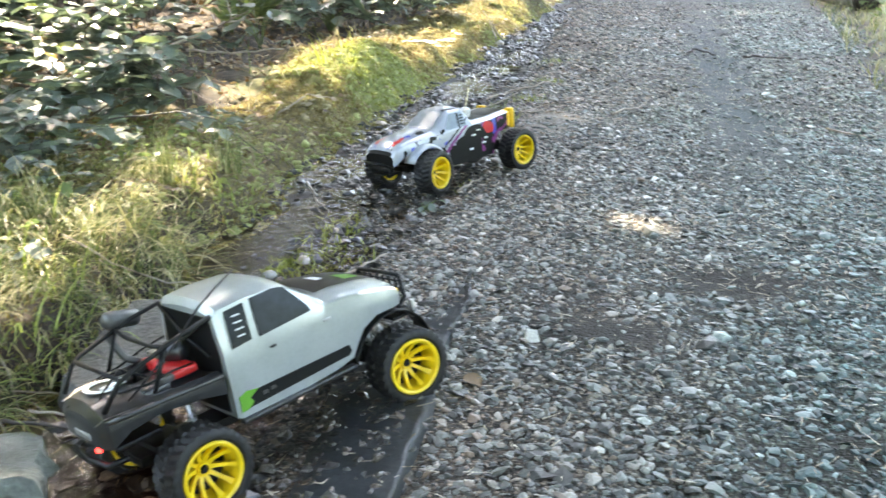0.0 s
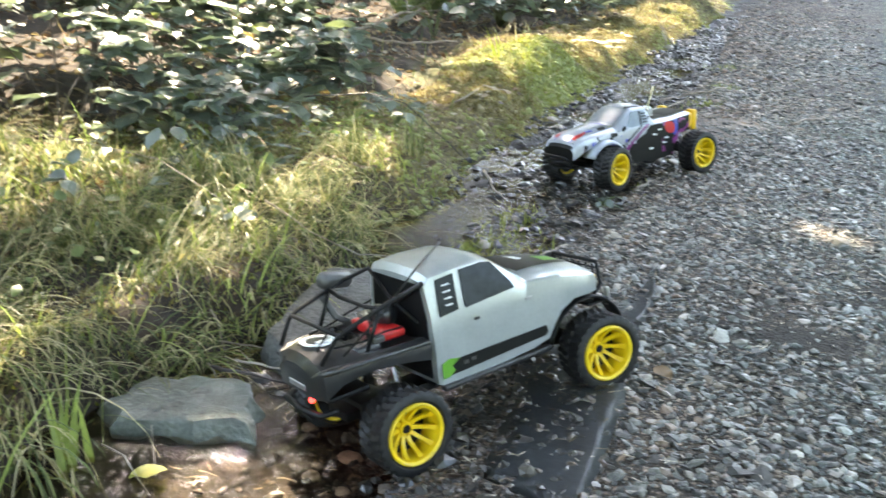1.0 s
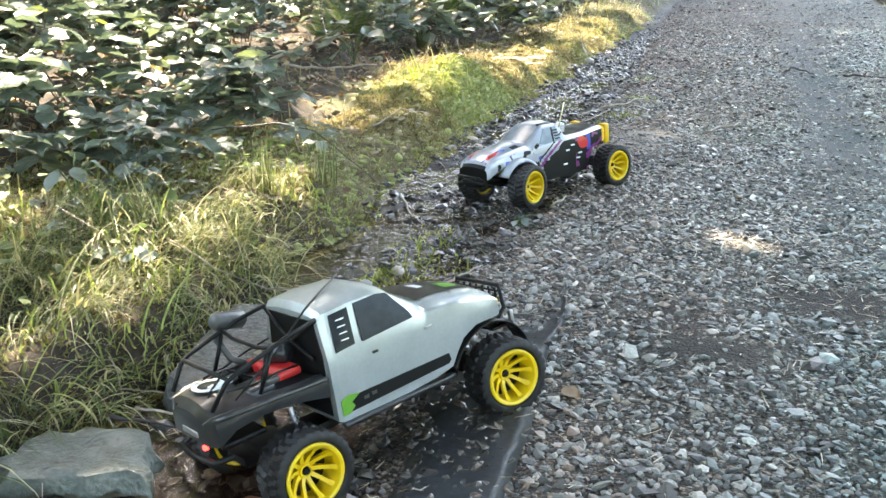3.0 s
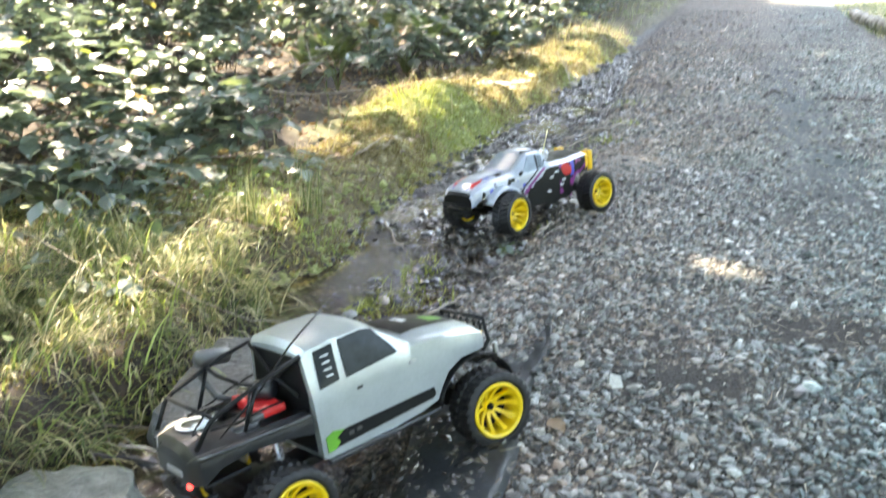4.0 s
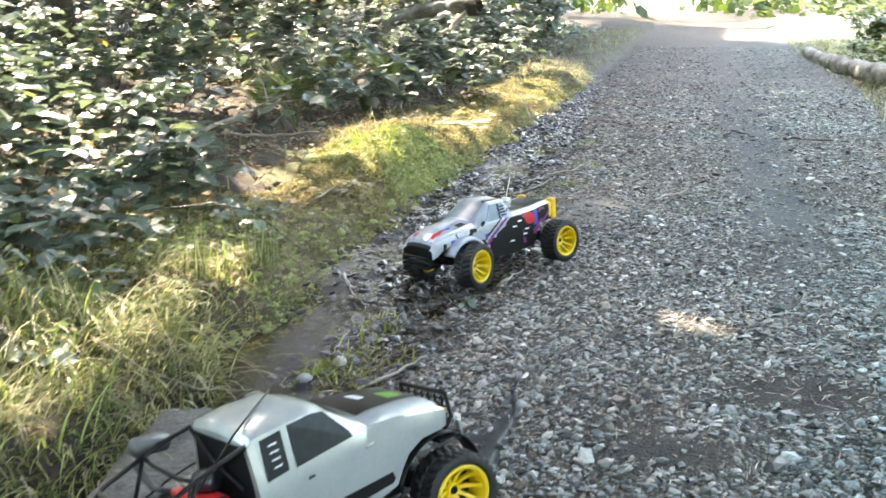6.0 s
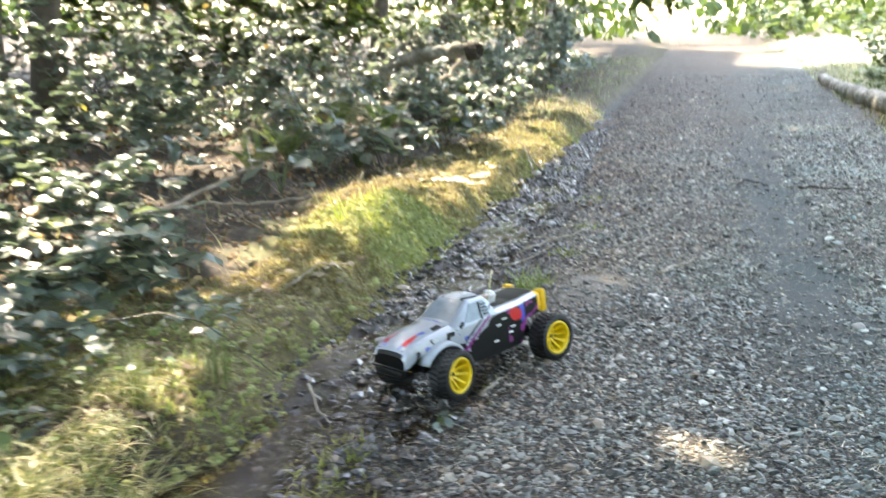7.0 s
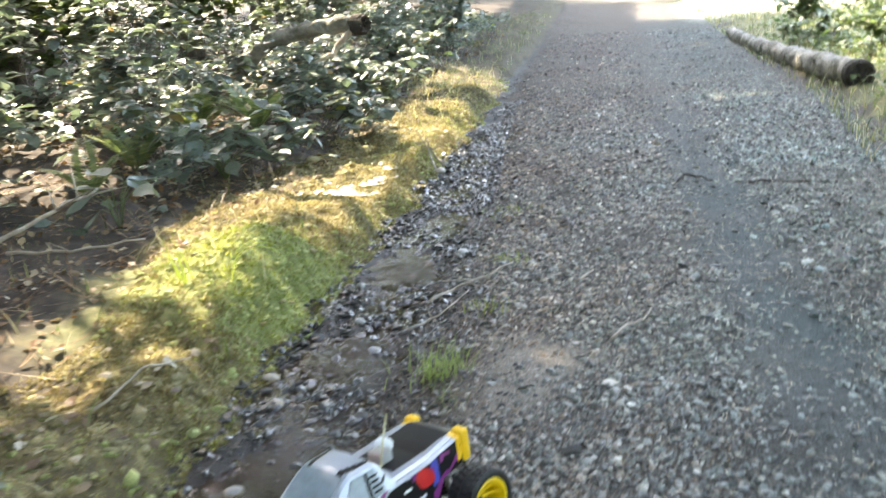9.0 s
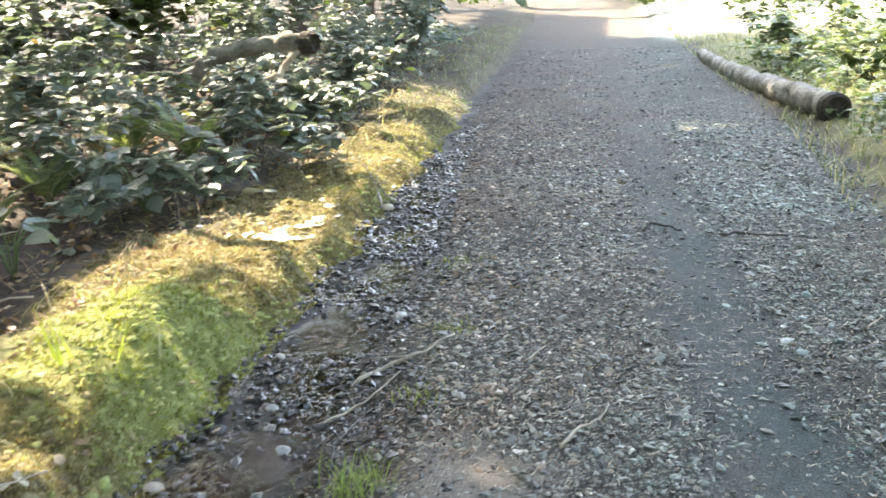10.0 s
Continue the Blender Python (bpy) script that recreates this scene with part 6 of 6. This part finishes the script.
stick([(-0.33, 8.12, 0.012), (-0.18, 8.3, 0.02), (-0.05, 8.42, 0.02), (0.06, 8.6, 0.03)], 0.011, "crooked grey stick lying across the ditch edge", twigs=3)
stick([(-0.36, 7.75, 0.01), (-0.22, 7.95, 0.02), (-0.12, 8.2, 0.02)], 0.007, "thin grey twig beside the ditch", twigs=2)
stick([(0.63, 7.55, 0.015), (0.68, 7.68, 0.03), (0.77, 7.8, 0.02), (0.8, 7.92, 0.02)], 0.008, "short bent twig on the gravel")
stick([(0.42, 8.35, 0.012), (0.5, 8.55, 0.015)], 0.006, "short dry twig on the gravel")
stick([(0.98, 10.66, 0.0), (1.06, 10.75, 0.035), (1.14, 10.78, 0.035), (1.26, 10.76, 0.005)], 0.013, "dark arched twig on the road", M_DARKSTICK)
stick([(1.5, 10.62, 0.01), (1.66, 10.66, 0.018), (1.86, 10.6, 0.01), (2.05, 10.62, 0.008)], 0.012, "dark straight twig on the road", M_DARKSTICK)
stick([(-0.1, 4.42, 0.02), (0.0, 4.55, 0.03), (0.06, 4.68, 0.03)], 0.007, "pale split twig beside the ditch")
stick([(0.1, 5.62, 0.012), (0.13, 5.72, 0.02), (0.16, 5.85, 0.015)], 0.007, "pale twig on the gravel")
stick([(-0.62, 5.5, 0.06), (-0.5, 5.35, 0.04), (-0.42, 5.28, 0.02)], 0.006, "dry stalk sticking out of the bank")
stick([(-1.35, 5.05, 0.2), (-1.1, 5.2, 0.24), (-0.9, 5.2, 0.22), (-0.66, 5.32, 0.16)], 0.0035, "thin bare bramble cane arching over the bank", M_DARKSTICK, 4)
stick([(-3.0, 7.75, 0.05), (-2.85, 8.2, 0.07), (-2.7, 8.6, 0.2), (-2.65, 9.0, 0.28)], 0.02, "grey dead branch lying on the bank", twigs=4)
stick([(-2.75, 8.15, 0.05), (-2.45, 8.3, 0.05), (-2.05, 8.45, 0.06)], 0.012, "thin dead branch lying on the bank", twigs=2)
stick([(-1.22, 6.5, 0.05), (-1.12, 6.72, 0.06), (-1.05, 6.95, 0.05)], 0.006, "dry twig on the moss", twigs=1)
stick([(-0.95, 11.3, 0.1), (-1.05, 11.6, 0.14), (-1.2, 11.75, 0.2)], 0.011, "broken root end at the cut bank", twigs=3)
stick([(-0.98, 11.75, 0.02), (-1.08, 11.7, 0.16), (-1.1, 11.65, 0.26)], 0.01, "root stub hanging from the cut bank", twigs=2)
stick([(-0.48, 3.2, 0.05), (-0.4, 3.2, 0.05), (-0.3, 3.22, 0.045), (-0.18, 3.24, 0.04)], 0.006, "wet twig between the rock slabs", M_DARKSTICK, 3)
stick([(-0.46, 3.28, 0.05), (-0.38, 3.24, 0.06), (-0.28, 3.28, 0.05), (-0.2, 3.2, 0.05)], 0.004, "wet brown twig between the rock slabs", M_STICK, 3)
stick([(-0.85, 4.0, 0.1), (-0.66, 3.98, 0.1), (-0.5, 4.05, 0.14), (-0.3, 4.02, 0.16)], 0.0035, "pale dry stalk over the wedge rock", M_STICK)
stick([(-1.5, 3.6, 0.3), (-1.1, 3.75, 0.3), (-0.75, 3.62, 0.22), (-0.62, 3.5, 0.1)], 0.0018, "arching dry grass stalk over the bank", M_STICK)
straw = random.Random(21)
for _ in range(16):
    sx, sy, sa = straw.uniform(-0.75, -0.35), straw.uniform(2.75, 4.3), straw.uniform(-0.9, 0.5)
    sl = straw.uniform(0.15, 0.4)
    stick([(sx, sy, straw.uniform(0.02, 0.05)), (sx + 0.5 * sl * math.cos(sa), sy + 0.5 * sl * math.sin(sa), straw.uniform(0.03, 0.07)), (sx + sl * math.cos(sa), sy + sl * math.sin(sa), 0.02)], straw.uniform(0.0014, 0.003), "dry straw hanging from the bank over the mud", M_STICK, 0, "straw", "straws on the mud")
stick([(2.0, 8.9, 0.012), (2.12, 9.1, 0.012)], 0.006, "short pale twig on the road")
stick([(1.9, 7.4, 0.012), (2.1, 7.2, 0.012)], 0.007, "short pale twig on the road edge")
stick([(-0.2, 7.35, 0.01), (-0.24, 7.55, 0.02), (-0.2, 7.8, 0.02)], 0.006, "thin root running along the ditch edge", M_DARKSTICK)


def log(pts, r, label, flare=0.0):
    """A felled trunk with rough bark and a darker broken end."""
    rr = random.Random(5)
    pts = [Vector((x, y, float(height(x, y)) + z)) for x, y, z in pts]
    o = pts[0].copy()
    fine = []
    for a, b in zip(pts, pts[1:]):
        fine += [a.lerp(b, k / 40) - o for k in range(40)]
    fine.append(pts[-1] - o)
    n = len(fine)
    bm = tube(bmesh.new(), fine, [r * (1 - 0.35 * i / n) * (1 + 0.1 * noise.noise(Vector((i * 0.09, 4, 1)))) for i in range(n)], 18)
    for v in bm.verts:
        v.co += Vector([0.045 * noise.noise(v.co * 8 + Vector((k * 9, 0, 0))) + 0.05 * noise.noise(v.co * 1.7 + Vector((k * 5, 3, 0))) for k in range(3)])
    ob = tagged(new("log", crisp(finish("log", bm, M_LOG), 50)), label, "log")
    ob.location = o
    d = (fine[0] - fine[1]).normalized()
    end = bmesh.new()
    side = d.orthogonal().normalized()
    up = d.cross(side)
    rings = []
    for f, h in ((1.06, -0.06), (1.0, 0.05), (0.8, 0.09), (0.55, 0.05), (0.25, 0.06)):
        rings.append([end.verts.new(d * (h + 0.006 + rr.uniform(-0.02, 0.02)) + (side * math.cos(a) + up * math.sin(a)) * r * f) for a in (k * math.pi / 10 for k in range(20))])
    for a, b in zip(rings, rings[1:]):
        for k in range(20):
            end.faces.new((a[k], a[(k + 1) % 20], b[(k + 1) % 20], b[k]))
    end.faces.new(rings[-1])
    part("broken_end", crisp(finish("broken_end", end, M_ROT), 30), None, ob, "dark rotten broken end")


log([(3.16, 15.35, 0.10), (2.95, 17.5, 0.1), (2.7, 20.5, 0.08), (2.5, 24.5, 0.06)], 0.17, "long grey felled log along the far verge")
log([(-2.2, 13.6, 1.03), (-2.7, 13.77, 0.98), (-3.3, 13.97, 0.8), (-4.6, 14.35, 0.05)], 0.11, "grey dead log lying across the brambles")
stick([(-2.28, 13.55, 1.0), (-2.42, 13.4, 0.76), (-2.65, 13.25, 0.58), (-3.1, 13.2, 0.36), (-3.7, 13.3, 0.0)], 0.035, "grey dead bough under the log", twigs=3)


def tuft(x, y, n, lo, hi, mat, label, name, width=0.006, droop=1.4, spread=0.04, lean=0.5, az=None):
    """A clump of blades from one root."""
    a = RNG.rand(n) * 6.283 if az is None else az + 0.35 * RNG.randn(n)
    root = np.stack([spread * RNG.randn(n), spread * RNG.randn(n), np.zeros(n) - 0.01], -1)
    shape = (a, lo + (hi - lo) * RNG.rand(n), lean * RNG.rand(n), droop * (0.4 + 0.8 * RNG.rand(n)), width * (0.7 + 0.6 * RNG.rand(n)))
    if n > 12:
        ob = tagged(new(name, blades("blades", root, *shape, mat, 7)), label, "plant", kind="stuff")
    else:
        ob = tagged(new(name), label, "plant")
        for k in range(n):
            part("blade", blades("blade", root[k:k + 1], *[v[k:k + 1] for v in shape], mat, 7), None, ob)
    ob.location = (x, y, float(height(x, y)))


tuft(-0.06, 7.22, 170, 0.06, 0.19, M_FRESH, "fresh green grass tuft growing in the gravel", "grass_tuft", 0.0035, 1.1, 0.065, 0.9)
tuft(0.03, 6.95, 60, 0.03, 0.08, M_GRASS, "small dry grass tuft growing in the gravel", "grass_tuft", 0.004, 1.0, 0.05, 0.9)
tuft(0.05, 7.9, 70, 0.03, 0.08, M_MOSSG, "low green weed tuft growing in the gravel", "grass_tuft", 0.004, 1.0, 0.06, 0.9)
tuft(0.02, 8.75, 90, 0.03, 0.07, M_MOSSG, "low green weed tuft growing in the gravel", "grass_tuft", 0.004, 1.0, 0.06, 0.9)
tuft(-0.12, 9.9, 90, 0.03, 0.07, M_MOSSG, "low green weed tuft growing in the gravel", "grass_tuft", 0.004, 1.0, 0.08, 0.9)
tuft(-1.2, 7.7, 4, 0.36, 0.46, M_SHOOT, "bent bright yellow-green blades on the moss mound", "grass_clump", 0.024, 2.6, 0.03, 0.15, 0.1)
tuft(-1.36, 7.6, 4, 0.18, 0.3, M_SHOOT, "short upright yellow-green blades on the moss mound", "grass_clump", 0.016, 0.7, 0.03, 0.5, 2.6)
tuft(-0.98, 4.85, 60, 0.12, 0.3, M_GRASS, "upright rush tuft on the bank", "rush_tuft", 0.004, 0.25, 0.035, 0.15)
tuft(-0.86, 5.2, 50, 0.12, 0.28, M_GRASS, "upright rush tuft on the bank", "rush_tuft", 0.004, 0.25, 0.035, 0.15)
tuft(-0.55, 2.74, 4, 0.15, 0.2, M_FRESH, "short broad blades standing at the water", "sedge_plant", 0.02, 0.5, 0.02, 0.3)
tuft(-0.5, 2.72, 5, 0.22, 0.34, M_FRESH, "broad green blades standing in the water", "sedge_plant", 0.024, 0.5, 0.03, 0.2)
tuft(-0.52, 2.45, 9, 0.2, 0.4, M_FRESH, "broad green blades beside the ditch", "sedge_plant", 0.022, 0.9, 0.03, 0.35)
tuft(-0.95, 2.75, 12, 0.15, 0.35, M_FRESH, "broad green blades on the bank", "sedge_plant", 0.02, 1.4, 0.06, 0.5)


def big_leaf_plant(x, y, n, size, label, tall=0.3):
    root = tagged(new("broad_leaved_plant"), label, "plant")
    root.location = (x, y, float(height(x, y)))
    for k in range(n):
        a, r, h = RNG.rand() * 6.283, size * (0.5 + 1.2 * RNG.rand()), tall * (0.4 + 0.8 * RNG.rand())
        tip = Vector((r * math.cos(a), r * math.sin(a), h))
        part("stalk", tube(bmesh.new(), [(0, 0, -0.02), (tip.x * 0.4, tip.y * 0.4, h * 0.7), tip], [0.005, 0.004, 0.003], 5), M_HERB, root)
        s = size * (0.7 + 0.6 * RNG.rand())
        me = strew("leaf", OVAL, OVAL_F, np.array([tip]), turns(np.array([a]), np.array([0.25 + 0.3 * RNG.randn()]), np.array([0.3 * RNG.randn()])), np.array([[s * 1.2, s * 1.15, s]]), M_BRAMBLE, True)
        part("leaf", me, None, root)


big_leaf_plant(-2.5, 10.55, 26, 0.2, "broad blue-green leaves at the foot of the brambles", 0.34)
big_leaf_plant(-2.5, 8.95, 9, 0.16, "broad grey-green leaves at the edge of the brambles", 0.34)
big_leaf_plant(-1.2, 5.7, 7, 0.07, "small-leaved seedling on the moss", 0.14)
big_leaf_plant(0.02, 5.32, 9, 0.04, "small green weed at the ditch edge", 0.06)
big_leaf_plant(-1.5, 4.3, 9, 0.07, "small-leaved herb among the bank grass", 0.2)


def fern(x, y, n, size, label):
    """A crown of arching fronds, each with a midrib and two rows of narrow leaflets."""
    root = tagged(new("fern"), label, "fern", group="ferns on the bank")
    root.location = (x, y, float(height(x, y)))
    for k in range(n):
        a, ln = k * 6.283 / n + 0.4 * RNG.randn(), size * (0.75 + 0.5 * RNG.rand())
        lean, droop = 0.25 + 0.35 * RNG.rand(), 0.9 + 0.5 * RNG.rand()
        s = np.linspace(0, 1, 25)
        ang = lean + droop * s ** 1.3
        run, up = np.cumsum(np.sin(ang)) * ln / 25, np.cumsum(np.cos(ang)) * ln / 25
        v, f = [], []
        side = np.array([-math.sin(a), math.cos(a), 0])
        way = np.array([math.cos(a), math.sin(a), 0])
        for i in range(3, 25):
            c = way * run[i] + np.array([0, 0, up[i]])
            w = 0.19 * ln * math.sin(math.pi * (0.12 + 0.86 * s[i])) ** 0.8
            fw = (way * math.sin(ang[i]) + np.array([0, 0, math.cos(ang[i])]))
            for q in (-1, 1):
                tip = c + q * side * w + fw * 0.35 * w + np.array([0, 0, -0.12 * w])
                mid = c + (tip - c) * 0.45
                o = len(v)
                v += [c - fw * 0.1 * w, mid + fw * 0.13 * w, tip, mid - fw * 0.12 * w]
                f.append((o, o + 1, o + 2, o + 3) if q < 0 else (o, o + 3, o + 2, o + 1))
        frond = part("frond", bulk("frond", np.array(v), np.array(f), M_FERN), None, root)
        part("midrib", tube(bmesh.new(), [tuple(way * r + np.array([0, 0, u])) for r, u in zip(run[::3], up[::3])], [0.005 - 0.0045 * t for t in s[::3]], 4), M_FERN, frond)


for fx, fy, fn, fs in ((-2.75, 11.9, 11, 0.6), (-2.95, 13.2, 10, 0.6), (-3.6, 12.4, 11, 0.7), (-3.1, 9.6, 9, 0.5), (-2.5, 15.6, 9, 0.55), (-3.3, 10.6, 9, 0.6)):
    fern(fx, fy, fn, fs, "upright green fern growing among the brambles")


def bank_litter():
    """Dead leaves and bits of bark lying on the moss and the bare floor behind it."""
    n = 3600
    y = 4.6 + 12 * RNG.rand(n) ** 1.2
    d = 0.1 + 2.6 * RNG.rand(n)
    x = edges(y)[0] - d
    k = (RNG.rand(n) < sm(0.35 + waves(x, y, 2.6, 63))) & (np.hypot((x + 1.3) / 0.6, (y - 8.0) / 0.8) > 1)
    x, y = x[k], y[k]
    n = len(x)
    s = 0.022 + 0.05 * RNG.rand(n) ** 1.5
    me = strew("bank_litter", LEAF, LEAF_F, on_ground(x, y, 0.018), turns(RNG.rand(n) * 6.283, 0.35 * RNG.randn(n), 0.35 * RNG.randn(n)), np.stack([s, s, s], -1), M_BANKLEAF)
    tagged(new("bank_litter", me), "brown and pale dead leaves lying on the moss", "leaf litter", kind="stuff")


bank_litter()


def fallen_leaf(x, y, s, mat, label, z=None):
    me = strew("fallen_leaf", OVAL, OVAL_F, np.zeros((1, 3)), turns(np.array([x * 9.0]), np.array([0.05]), np.array([0.1])), np.array([[s, s, s]]), mat, True)
    ob = tagged(new("fallen_leaf", me), label, "leaf", "fallen leaves")
    ob.location = (x, y, max(float(height(x, y)), z if z is not None else -9.0) + 0.012)


fallen_leaf(-0.275, 2.765, 0.085, M_YELLEAF, "yellowed leaf floating on the ditch water", WATER_Z + 0.004)
fallen_leaf(0.62, 3.68, 0.07, M_DRYLEAF, "brown dead leaf lying on the gravel")
scatter = random.Random(33)
for _ in range(26):
    lx, ly = -1.28 + scatter.gauss(0, 0.17), 10.35 + scatter.gauss(0, 0.45)
    fallen_leaf(lx, ly, scatter.uniform(0.09, 0.15), M_PALELEAF, "pale dead leaf lying on the moss")



def ground_cloth():
    """Bare road cloth showing through the gravel, with its frayed folded edge."""
    bm = bmesh.new()
    rows = []
    for i in range(34):
        y = 2.95 + 1.58 * i / 33
        e, w = float(np.interp(y, *CLOTH_EDGE)), float(np.interp(y, *CLOTH_WIDE))
        row = []
        for j in range(9):
            x = e - w * (1 - j / 8) + 0.014 * noise.noise(Vector((i * 0.7, j * 0.6, 3)))
            lift = 0.0035 + 0.003 * noise.noise(Vector((i * 0.6, j * 0.8, 1))) + (0.006 if j == 7 else 0.0)
            row.append(bm.verts.new((x, y, float(height(x, y)) + lift)))
        rows.append(row)
    for a, b in zip(rows, rows[1:]):
        for j in range(8):
            bm.faces.new((a[j], a[j + 1], b[j + 1], b[j]))
    bmesh.ops.solidify(bm, geom=bm.faces[:], thickness=0.004)
    tagged(new("ground_cloth", finish("ground_cloth", bm, surface("road_cloth", (0.022, 0.027, 0.031), (0.065, 0.075, 0.082), 8, 0.45, 0.4, 0.003, fine=60))), "grey road fabric showing through the worn gravel", "fabric")


ground_cloth()
